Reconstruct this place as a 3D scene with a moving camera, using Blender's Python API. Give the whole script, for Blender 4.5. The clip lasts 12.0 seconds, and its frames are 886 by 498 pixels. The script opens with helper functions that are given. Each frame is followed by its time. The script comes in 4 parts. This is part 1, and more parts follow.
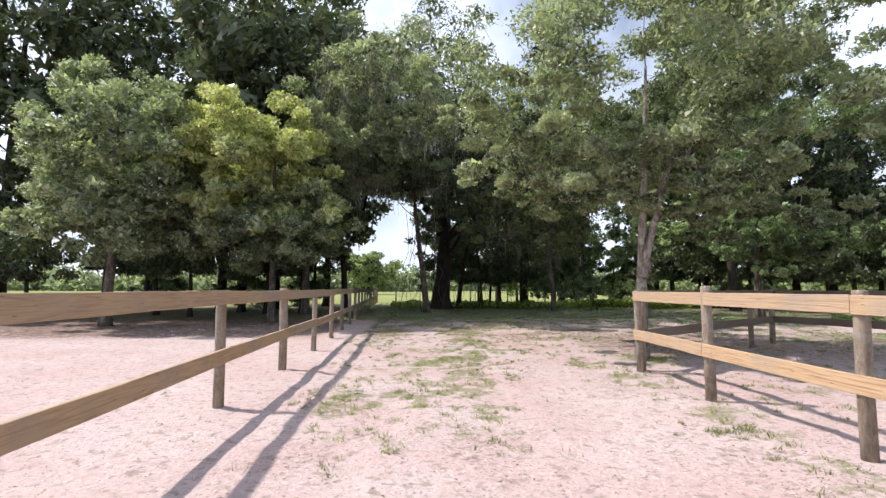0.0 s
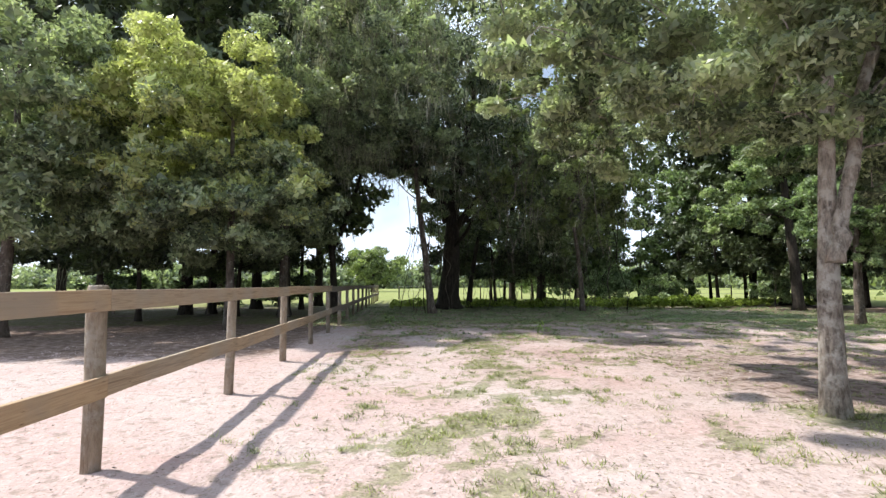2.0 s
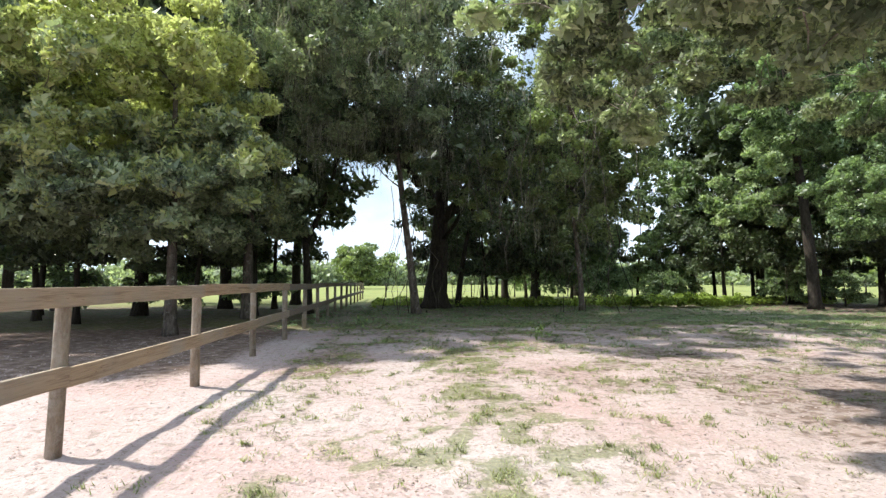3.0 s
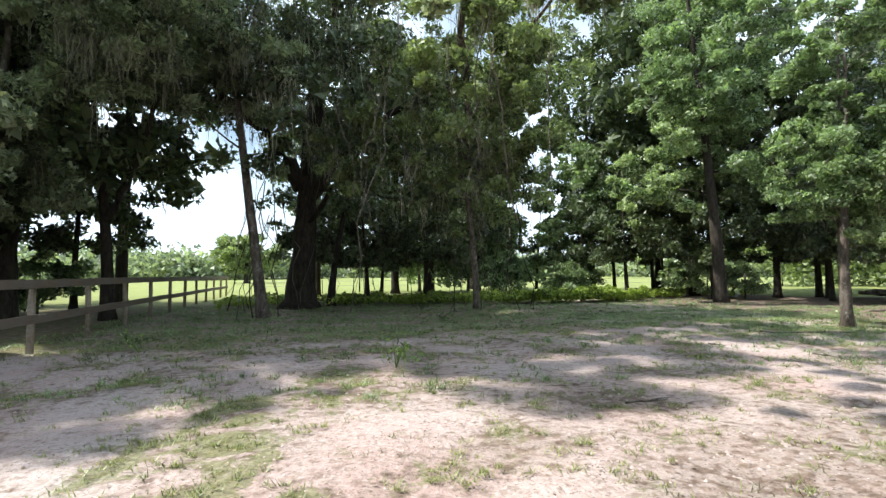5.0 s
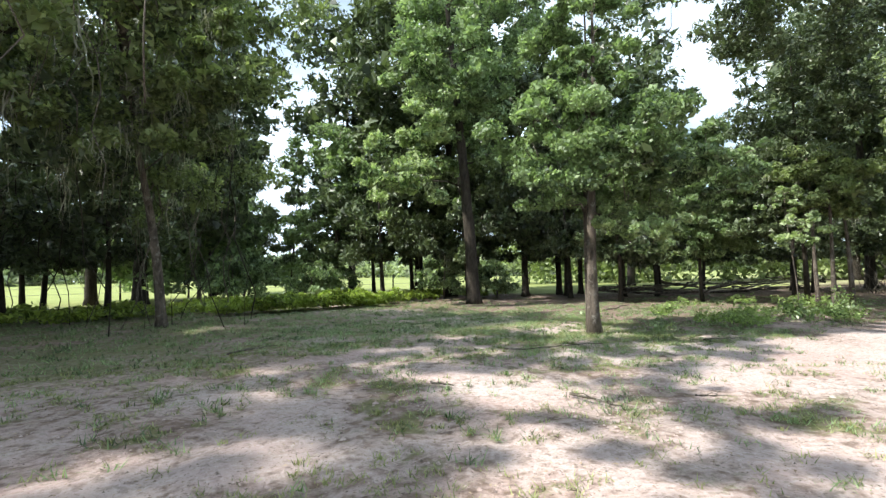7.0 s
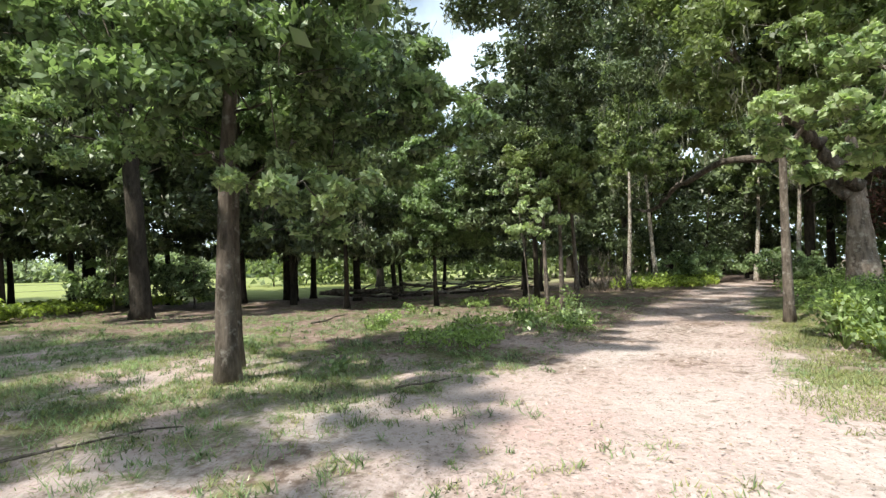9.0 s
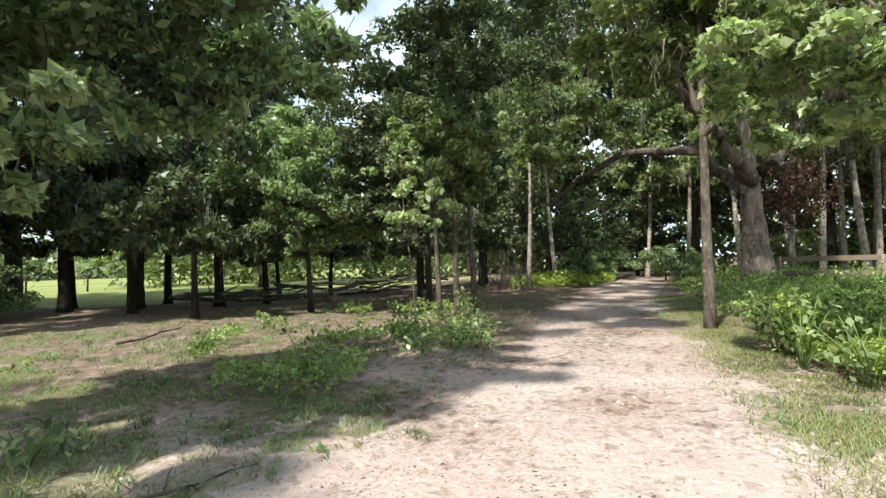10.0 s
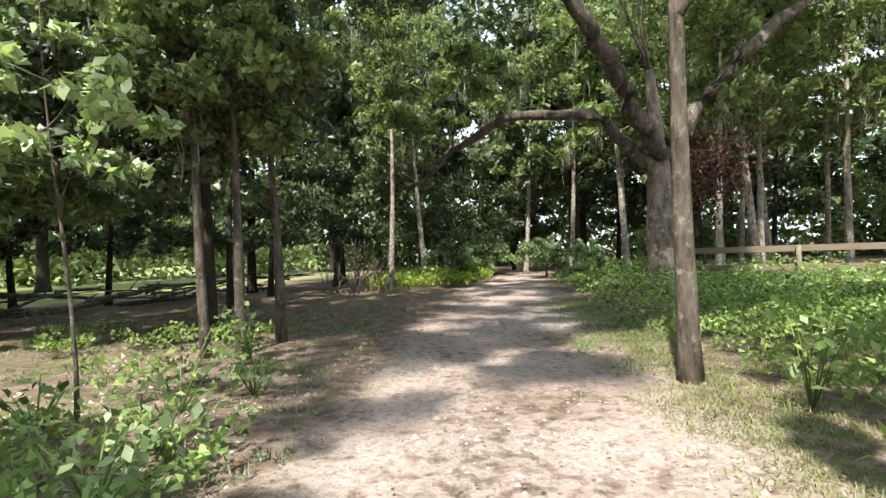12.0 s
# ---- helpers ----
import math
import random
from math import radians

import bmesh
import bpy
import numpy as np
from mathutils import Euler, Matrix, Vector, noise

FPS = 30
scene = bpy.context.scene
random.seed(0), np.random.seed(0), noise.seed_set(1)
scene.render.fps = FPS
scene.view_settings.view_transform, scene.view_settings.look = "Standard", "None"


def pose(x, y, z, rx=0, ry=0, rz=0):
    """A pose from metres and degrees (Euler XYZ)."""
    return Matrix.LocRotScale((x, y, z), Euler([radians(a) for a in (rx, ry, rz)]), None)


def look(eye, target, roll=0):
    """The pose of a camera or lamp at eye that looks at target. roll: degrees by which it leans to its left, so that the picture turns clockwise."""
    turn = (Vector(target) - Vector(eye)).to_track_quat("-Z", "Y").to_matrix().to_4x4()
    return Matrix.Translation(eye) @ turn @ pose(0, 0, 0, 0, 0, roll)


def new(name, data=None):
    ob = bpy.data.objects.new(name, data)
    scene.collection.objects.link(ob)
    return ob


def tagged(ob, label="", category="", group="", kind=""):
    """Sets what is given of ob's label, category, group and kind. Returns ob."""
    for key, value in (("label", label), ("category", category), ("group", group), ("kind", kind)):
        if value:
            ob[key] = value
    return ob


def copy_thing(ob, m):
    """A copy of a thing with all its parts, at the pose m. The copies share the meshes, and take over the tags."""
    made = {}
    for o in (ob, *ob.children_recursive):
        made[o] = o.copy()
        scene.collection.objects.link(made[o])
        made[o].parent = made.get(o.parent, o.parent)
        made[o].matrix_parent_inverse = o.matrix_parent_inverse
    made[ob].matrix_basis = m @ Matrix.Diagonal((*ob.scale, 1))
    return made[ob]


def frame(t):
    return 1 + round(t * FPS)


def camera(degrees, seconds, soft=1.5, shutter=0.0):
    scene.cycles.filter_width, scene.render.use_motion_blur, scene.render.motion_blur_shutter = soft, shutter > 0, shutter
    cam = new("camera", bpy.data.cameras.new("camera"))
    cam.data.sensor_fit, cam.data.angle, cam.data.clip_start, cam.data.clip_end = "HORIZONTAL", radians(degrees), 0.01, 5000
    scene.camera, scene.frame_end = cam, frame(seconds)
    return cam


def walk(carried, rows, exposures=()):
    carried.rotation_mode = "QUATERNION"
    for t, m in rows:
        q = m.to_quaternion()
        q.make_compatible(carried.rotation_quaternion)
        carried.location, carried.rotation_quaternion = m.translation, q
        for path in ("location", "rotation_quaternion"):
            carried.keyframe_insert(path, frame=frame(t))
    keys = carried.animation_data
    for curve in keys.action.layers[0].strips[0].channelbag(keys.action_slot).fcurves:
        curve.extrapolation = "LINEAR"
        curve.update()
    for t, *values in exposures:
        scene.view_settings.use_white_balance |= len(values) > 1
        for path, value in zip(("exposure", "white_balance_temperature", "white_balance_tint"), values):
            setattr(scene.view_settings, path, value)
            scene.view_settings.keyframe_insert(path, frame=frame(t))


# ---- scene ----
cam = camera(82.1, 12.0, soft=1.4)
METRES, EYE, TILT, LEAN, TURN = 27.0, 1.24, 0.0, 0.0, -4.1
ROWS = [
    (0.0, 0.0, 0.0, 0.0, -0.01, 4.43, -0.14),
    (0.5, -0.0023, 0.0372, -0.0001, 0.45, 4.34, -0.13),
    (1.0, -0.0037, 0.0781, -0.0001, 0.78, 4.19, -0.09),
    (1.5, -0.0029, 0.1202, 0.0, 0.86, 4.11, -0.01),
    (2.0, -0.0014, 0.1647, -0.0001, 0.79, 4.04, 0.1),
    (2.5, 0.0022, 0.2058, 0.0001, 0.54, 3.89, 0.11),
    (4.5, 0.0392, 0.3668, -0.0008, -6.45, 3.05, 0.35),
    (5.0, 0.0574, 0.4033, -0.0003, -10.93, 2.86, 0.44),
    (5.5, 0.0798, 0.4374, -0.0004, -16.57, 2.86, 0.58),
    (6.0, 0.1072, 0.4688, -0.0005, -22.58, 2.75, 0.72),
    (6.5, 0.1384, 0.4967, -0.001, -29.0, 2.68, 0.96),
    (7.0, 0.1712, 0.5197, -0.0018, -35.01, 2.71, 1.22),
    (7.5, 0.2097, 0.5393, -0.0021, -41.39, 2.53, 1.4),
    (9.5, 0.372, 0.59, -0.0043, -66.26, 1.94, 1.62),
    (10.0, 0.4134, 0.5983, -0.0043, -71.32, 1.61, 1.73),
    (10.5, 0.4544, 0.6034, -0.0039, -75.43, 1.37, 1.77),
    (11.0, 0.4956, 0.6071, -0.0044, -79.0, 1.15, 1.91),
    (11.5, 0.5364, 0.6083, -0.005, -82.05, 0.87, 1.97),
    (12.0, 0.5806, 0.6076, -0.0052, -85.11, 0.52, 2.06),
]
walk(cam, [(t, pose(0, 0, EYE, TILT, LEAN, TURN) @ pose(METRES * x, METRES * y, METRES * z, 90 + pitch, roll, yaw)) for t, x, y, z, yaw, pitch, roll in ROWS],
     exposures=[(0.0, 0.22, 6620, 16), (2.0, 0.44, 6550, 9), (5.5, 0.7, 6480, 4), (7.5, 0.82, 6550, 3), (9.5, 0.56, 6800, 2), (12.0, 0.85, 6850, 1)])

# ---- light ----
SUN = Vector((-0.74, 0.27, 1.0)).normalized()      # towards the sun
world = bpy.data.worlds.new("sky_world")
scene.world = world
world.use_nodes = True
wn, wl = world.node_tree.nodes, world.node_tree.links
sky = wn.new("ShaderNodeTexSky")
sky.sky_type, sky.sun_disc = "NISHITA", False
sky.sun_elevation, sky.sun_rotation = math.asin(SUN.z), math.atan2(SUN.x, SUN.y)
wtc, cloud, cramp, cmix = (wn.new("ShaderNodeTexCoord"), wn.new("ShaderNodeTexNoise"), wn.new("ShaderNodeValToRGB"), wn.new("ShaderNodeMixRGB"))
cloud.inputs["Scale"].default_value, cloud.inputs["Detail"].default_value = 3.2, 7
cramp.color_ramp.elements[0].position, cramp.color_ramp.elements[1].position = 0.3, 0.56
cmix.inputs[2].default_value = (8.8, 10.2, 12.4, 1)
wl.new(wtc.outputs["Generated"], cloud.inputs["Vector"])
wl.new(cloud.outputs["Fac"], cramp.inputs[0])
wl.new(cramp.outputs[0], cmix.inputs[0])
wl.new(sky.outputs[0], cmix.inputs[1])
wl.new(cmix.outputs[0], wn["Background"].inputs[0])
wn["Background"].inputs[1].default_value = 0.105
sun = new("sun", bpy.data.lights.new("sun", "SUN"))
sun.data.energy, sun.data.angle, sun.data.color = 5.2, radians(1.4), (1.0, 0.955, 0.9)
sun.matrix_world = look((0, 0, 30), Vector((0, 0, 30)) - SUN)


# ---- materials ----
def material(name, rough=0.9):
    m = bpy.data.materials.new(name)
    m.use_nodes = True
    b = m.node_tree.nodes["Principled BSDF"]
    b.inputs["Roughness"].default_value = rough
    b.inputs["Specular IOR Level"].default_value = 0.25
    return m, m.node_tree.nodes, m.node_tree.links, b


def noise_node(n, l, scale, detail=6, coord="Object", stretch=None, rough=0.55):
    tc, tex = n.new("ShaderNodeTexCoord"), n.new("ShaderNodeTexNoise")
    tex.inputs["Scale"].default_value, tex.inputs["Detail"].default_value, tex.inputs["Roughness"].default_value = scale, detail, rough
    src = tc.outputs[coord]
    if stretch:
        mp = n.new("ShaderNodeMapping")
        mp.inputs["Scale"].default_value = stretch
        l.new(src, mp.inputs["Vector"])
        src = mp.outputs[0]
    l.new(src, tex.inputs["Vector"])
    return tex


def ramp(n, l, src, stops):
    r = n.new("ShaderNodeValToRGB")
    while len(r.color_ramp.elements) < len(stops):
        r.color_ramp.elements.new(0.5)
    for e, (p, c) in zip(r.color_ramp.elements, stops):
        e.position, e.color = p, (*c, 1) if len(c) == 3 else c
    l.new(src, r.inputs[0])
    return r.outputs[0]


def mix(n, l, fac, a, b, kind="MIX"):
    m = n.new("ShaderNodeMixRGB")
    m.blend_type = kind
    for i, v in enumerate((fac, a, b)):
        if isinstance(v, (int, float)):
            m.inputs[i].default_value = v
        elif isinstance(v, tuple):
            m.inputs[i].default_value = (*v, 1)
        else:
            l.new(v, m.inputs[i])
    return m.outputs[0]


def bump(n, l, src, b, strength, distance):
    k = n.new("ShaderNodeBump")
    k.inputs["Strength"].default_value, k.inputs["Distance"].default_value = strength, distance
    l.new(src, k.inputs["Height"])
    l.new(k.outputs[0], b.inputs["Normal"])
    return k


def leaf_material(name, dark, mid, light, through_share=0.35, rough=0.42):
    """Thin leaves: each leaf of its own tint, lit from behind as well."""
    m, n, l, b = material(name, rough)
    geo, patch = n.new("ShaderNodeNewGeometry"), noise_node(n, l, 0.9, 3)
    dark, light = tuple(v * 0.45 for v in dark), tuple(min(0.62, v * 1.3) for v in light)
    c = ramp(n, l, geo.outputs["Random Per Island"], [(0.0, dark), (0.55, tuple(v * 0.9 for v in mid)), (1.0, light)])
    c = mix(n, l, ramp(n, l, patch.outputs["Fac"], [(0.4, (0, 0, 0)), (0.62, (0.55, 0.55, 0.55))]), c, light)
    l.new(c, b.inputs["Base Color"])
    b.inputs["Specular IOR Level"].default_value = 0.55
    t, s = n.new("ShaderNodeBsdfTranslucent"), n.new("ShaderNodeMixShader")
    l.new(mix(n, l, 1.0, c, (1.15, 1.27, 0.72), "MULTIPLY"), t.inputs["Color"])
    s.inputs[0].default_value = through_share
    l.new(b.outputs[0], s.inputs[1])
    l.new(t.outputs[0], s.inputs[2])
    l.new(s.outputs[0], n["Material Output"].inputs["Surface"])
    return m


def bark_material(name, dark, light, patch_colour, patch=0.62, scale=9):
    m, n, l, b = material(name, 0.95)
    ridges = noise_node(n, l, scale, 8, stretch=(1, 1, 0.3), rough=0.7)
    blotch = noise_node(n, l, 6.5, 6, rough=0.7)
    c = ramp(n, l, ridges.outputs["Fac"], [(0.35, dark), (0.62, light)])
    c = mix(n, l, ramp(n, l, blotch.outputs["Fac"], [(patch - 0.07, (0, 0, 0)), (patch + 0.05, (0.8, 0.8, 0.8))]), c, patch_colour)
    l.new(c, b.inputs["Base Color"])
    bump(n, l, ridges.outputs["Fac"], b, 1.0, 0.05)
    return m


def wood_material(name, a, c, grey, weather):
    """Sawn lumber with grain along x, weathered in patches, each board of its own tint."""
    m, n, l, b = material(name, 0.8)
    info = n.new("ShaderNodeObjectInfo")
    tc, mp, off = n.new("ShaderNodeTexCoord"), n.new("ShaderNodeMapping"), n.new("ShaderNodeVectorMath")
    grain = n.new("ShaderNodeTexNoise")
    grain.inputs["Scale"].default_value, grain.inputs["Detail"].default_value, grain.inputs["Distortion"].default_value = 3.0, 8, 1.4
    mp.inputs["Scale"].default_value = (0.45, 13, 13)
    off.operation = "ADD"
    scale = n.new("ShaderNodeMath")
    scale.operation = "MULTIPLY"
    scale.inputs[1].default_value = 37.0
    l.new(info.outputs["Random"], scale.inputs[0])
    l.new(tc.outputs["Object"], off.inputs[0])
    l.new(scale.outputs[0], off.inputs[1])
    l.new(off.outputs[0], mp.inputs["Vector"])
    l.new(mp.outputs[0], grain.inputs["Vector"])
    col = ramp(n, l, grain.outputs["Fac"], [(0.32, a), (0.5, c), (0.68, a)])
    knots = n.new("ShaderNodeTexVoronoi")
    kmap = n.new("ShaderNodeMapping")
    kmap.inputs["Scale"].default_value = (1.1, 6, 6)
    l.new(off.outputs[0], kmap.inputs["Vector"])
    l.new(kmap.outputs[0], knots.inputs["Vector"])
    col = mix(n, l, ramp(n, l, knots.outputs["Distance"], [(0.06, (0.85, 0.85, 0.85)), (0.14, (0, 0, 0))]), col, (0.13, 0.065, 0.03))
    blot = n.new("ShaderNodeTexNoise")
    blot.inputs["Scale"].default_value, blot.inputs["Detail"].default_value = 1.6, 6
    l.new(off.outputs[0], blot.inputs["Vector"])
    col = mix(n, l, ramp(n, l, blot.outputs["Fac"], [(0.62 - weather, (0, 0, 0)), (0.8 - weather * 0.6, (0.9, 0.9, 0.9))]), col, grey)
    col = mix(n, l, ramp(n, l, info.outputs["Random"], [(0.0, (0.1, 0.1, 0.1)), (1.0, (0.75, 0.75, 0.75))]), col, mix(n, l, 0.55, col, grey))
    l.new(col, b.inputs["Base Color"])
    bump(n, l, grain.outputs["Fac"], b, 0.8, 0.01)
    return m


LEAF_OAK = leaf_material("oak_leaf", (0.07, 0.1, 0.045), (0.14, 0.185, 0.08), (0.28, 0.33, 0.15), 0.42)
LEAF_GREY = leaf_material("grey_green_leaf", (0.08, 0.115, 0.07), (0.165, 0.205, 0.132), (0.38, 0.42, 0.28), 0.45)
LEAF_YELLOW = leaf_material("yellow_green_leaf", (0.3, 0.34, 0.13), (0.47, 0.5, 0.19), (0.62, 0.62, 0.28), 0.5)
LEAF_FRESH = leaf_material("fresh_leaf", (0.06, 0.1, 0.048), (0.125, 0.185, 0.092), (0.28, 0.36, 0.19), 0.42)
# Shaded copy of the tree leaves: the wood's shade is in this colour.
LEAF_DARK = leaf_material("shaded_leaf", (0.035, 0.05, 0.026), (0.06, 0.085, 0.042), (0.13, 0.165, 0.08), 0.22)
LEAF_WEED = leaf_material("weed_leaf", (0.08, 0.13, 0.045), (0.18, 0.265, 0.09), (0.33, 0.43, 0.15), 0.4)
# Sunlit copy of the weed leaf, with sunshine put into its brighter colour.
LEAF_WEED_LIT = leaf_material("sunny_weed_leaf", (0.14, 0.2, 0.04), (0.23, 0.31, 0.065), (0.35, 0.42, 0.1), 0.45)
GRASS = leaf_material("grass_blade", (0.12, 0.15, 0.05), (0.2, 0.23, 0.085), (0.3, 0.31, 0.14), 0.35)
# Sunlit copy of the fresh leaf: the sun is put into the lighter colour.
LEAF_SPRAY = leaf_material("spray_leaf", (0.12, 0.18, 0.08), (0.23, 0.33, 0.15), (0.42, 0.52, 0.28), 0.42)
DARK_DRY = leaf_material("dark_dry_leaf", (0.04, 0.028, 0.02), (0.085, 0.06, 0.042), (0.17, 0.125, 0.09), 0.1, 0.85)
DRY = leaf_material("dry_leaf", (0.09, 0.06, 0.04), (0.19, 0.13, 0.09), (0.36, 0.27, 0.2), 0.15, 0.8)
DEAD = leaf_material("dead_red_leaf", (0.03, 0.012, 0.009), (0.06, 0.022, 0.016), (0.11, 0.045, 0.03), 0.15, 0.8)
MOSS = leaf_material("hanging_moss", (0.13, 0.13, 0.1), (0.22, 0.22, 0.175), (0.34, 0.33, 0.27), 0.3, 0.95)
BARK = bark_material("oak_bark", (0.05, 0.04, 0.033), (0.19, 0.155, 0.13), (0.36, 0.34, 0.31))
BARK_PALE = bark_material("pale_bark", (0.1, 0.08, 0.066), (0.42, 0.36, 0.305), (0.52, 0.48, 0.43), 0.54, 22)
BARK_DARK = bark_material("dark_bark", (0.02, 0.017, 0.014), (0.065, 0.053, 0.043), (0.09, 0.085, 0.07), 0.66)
# Lighter bark for the great oak's trunk; sun on it is in the colour.
BARK_SUN = bark_material("sunlit_oak_bark", (0.07, 0.055, 0.045), (0.3, 0.24, 0.2), (0.4, 0.35, 0.31), 0.58, 6)
TWIG = bark_material("twig_bark", (0.06, 0.05, 0.04), (0.2, 0.17, 0.14), (0.3, 0.28, 0.25), 0.6, 14)
BOARD = wood_material("pine_board", (0.34, 0.215, 0.12), (0.5, 0.355, 0.215), (0.31, 0.26, 0.21), 0.1)
BOARD_MID = wood_material("greying_board", (0.22, 0.14, 0.08), (0.47, 0.345, 0.225), (0.34, 0.3, 0.25), 0.16)
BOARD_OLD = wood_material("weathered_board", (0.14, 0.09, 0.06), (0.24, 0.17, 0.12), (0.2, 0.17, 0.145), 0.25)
POST = bark_material("round_post", (0.19, 0.145, 0.105), (0.38, 0.315, 0.245), (0.38, 0.345, 0.3), 0.55, 12)
WIRE, _n, _l, _b = material("fence_wire", 0.5)
_b.inputs["Base Color"].default_value, _b.inputs["Metallic"].default_value = (0.3, 0.3, 0.29, 1), 0.8


def ground_material():
    m, n, l, b = material("sandy_ground", 0.97)
    b.inputs["Specular IOR Level"].default_value = 0.08

    def mask(name):
        a = n.new("ShaderNodeAttribute")
        a.attribute_name = name
        return a.outputs["Fac"]

    fine, lump, broad, pits = noise_node(n, l, 26, 8), noise_node(n, l, 5.5, 7, rough=0.62), noise_node(n, l, 0.55, 5), noise_node(n, l, 9, 5, rough=0.62)
    sand = ramp(n, l, broad.outputs["Fac"], [(0.3, (0.43, 0.305, 0.285)), (0.5, (0.455, 0.36, 0.34)), (0.7, (0.475, 0.41, 0.39))])
    sand = mix(n, l, ramp(n, l, lump.outputs["Fac"], [(0.34, (0.5, 0.5, 0.5)), (0.5, (0, 0, 0))]), sand, (0.36, 0.285, 0.25))
    sand = mix(n, l, ramp(n, l, fine.outputs["Fac"], [(0.52, (0, 0, 0)), (0.66, (0.5, 0.5, 0.5))]), sand, (0.55, 0.475, 0.45))
    # Dents and hoof prints get a darker colour that stands for their shade.
    sand = mix(n, l, ramp(n, l, pits.outputs["Fac"], [(0.38, (0.7, 0.7, 0.7)), (0.435, (0, 0, 0))]), sand, (0.27, 0.215, 0.185))
    crumbs = noise_node(n, l, 34, 4, rough=0.65)
    sand = mix(n, l, ramp(n, l, crumbs.outputs["Fac"], [(0.355, (0.75, 0.75, 0.75)), (0.4, (0, 0, 0))]), sand, (0.17, 0.13, 0.105))
    dirt = ramp(n, l, lump.outputs["Fac"], [(0.3, (0.1, 0.07, 0.055)), (0.5, (0.2, 0.145, 0.12)), (0.72, (0.37, 0.285, 0.25))])
    grass = ramp(n, l, fine.outputs["Fac"], [(0.3, (0.06, 0.08, 0.025)), (0.5, (0.13, 0.16, 0.05)), (0.7, (0.22, 0.23, 0.09))])
    field = ramp(n, l, broad.outputs["Fac"], [(0.3, (0.19, 0.22, 0.075)), (0.7, (0.27, 0.29, 0.115))])

    tuft = noise_node(n, l, 7.0, 9, rough=0.82)

    def patchy(name, tex, width):
        """The mask, broken up by a noise."""
        add = n.new("ShaderNodeMath")
        add.operation = "ADD"
        l.new(mask(name), add.inputs[0])
        l.new(tex.outputs["Fac"], add.inputs[1])
        return ramp(n, l, add.outputs[0], [(0.97 - width, (0, 0, 0)), (1.0, (1, 1, 1))])

    c = mix(n, l, patchy("litter", pits, 0.2), sand, dirt)
    c = mix(n, l, mix(n, l, 0.4, patchy("grass", tuft, 0.07), (0, 0, 0)), c, grass)
    c = mix(n, l, mask("field"), c, field)
    l.new(c, b.inputs["Base Color"])
    h = mix(n, l, 0.5, lump.outputs["Fac"], pits.outputs["Fac"])
    h = mix(n, l, 0.3, h, fine.outputs["Fac"])
    bump(n, l, h, b, 0.6, 0.085)
    return m


SOIL = ground_material()


# ---- mesh helpers ----
def raw_mesh(name, verts, faces, mat, smooth=False):
    me = bpy.data.meshes.new(name)
    if isinstance(faces, np.ndarray):
        k = faces.shape[1]
        me.vertices.add(len(verts))
        me.vertices.foreach_set("co", np.asarray(verts, np.float32).ravel())
        me.loops.add(faces.size)
        me.loops.foreach_set("vertex_index", faces.astype(np.int32).ravel())
        me.polygons.add(len(faces))
        me.polygons.foreach_set("loop_start", np.arange(0, faces.size, k, dtype=np.int32))
        me.polygons.foreach_set("loop_total", np.full(len(faces), k, np.int32))
        me.update(calc_edges=True)
    else:
        me.from_pydata([tuple(v) for v in verts], [], faces)
    me.materials.append(mat)
    if smooth:
        me.polygons.foreach_set("use_smooth", [True] * len(me.polygons))
    return me


def child(name, me, parent, label=""):
    ob = new(name, me)
    ob.parent = parent
    return tagged(ob, label)


def part(name, bm, mat, parent, label=""):
    me = bpy.data.meshes.new(name)
    bm.to_mesh(me)
    bm.free()
    me.materials.append(mat)
    return child(name, me, parent, label)


class Tubes:
    """Bent, tapering round rods collected into one mesh."""

    def __init__(self):
        self.v, self.f = [], []

    def add(self, pts, radii, sides=6, rough=0.0, rng=None):
        pts = [Vector(p) for p in pts]
        start = len(self.v)
        for i, (p, r) in enumerate(zip(pts, radii)):
            d = (pts[min(i + 1, len(pts) - 1)] - pts[max(i - 1, 0)]).normalized()
            u = d.orthogonal().normalized() if abs(d.z) < 0.9 else Vector((1, 0, 0)).cross(d).normalized()
            w = d.cross(u)
            for k in range(sides):
                a = 2 * math.pi * k / sides
                q = p + (u * math.cos(a) + w * math.sin(a)) * r
                if rough:
                    q = p + (q - p) * (1 + rough * (noise.noise(q * 3.1) + 0.6 * noise.noise(q * 9.0)))
                self.v.append(q)
        for i in range(len(pts) - 1):
            for k in range(sides):
                a, b = start + i * sides + k, start + i * sides + (k + 1) % sides
                self.f.append((a, b, b + sides, a + sides))
        self.f.append(tuple(start + k for k in reversed(range(sides))))
        end = start + (len(pts) - 1) * sides
        self.f.append(tuple(end + k for k in range(sides)))
        return self

    def mesh(self, name, mat):
        return raw_mesh(name, self.v, self.f, mat, True)


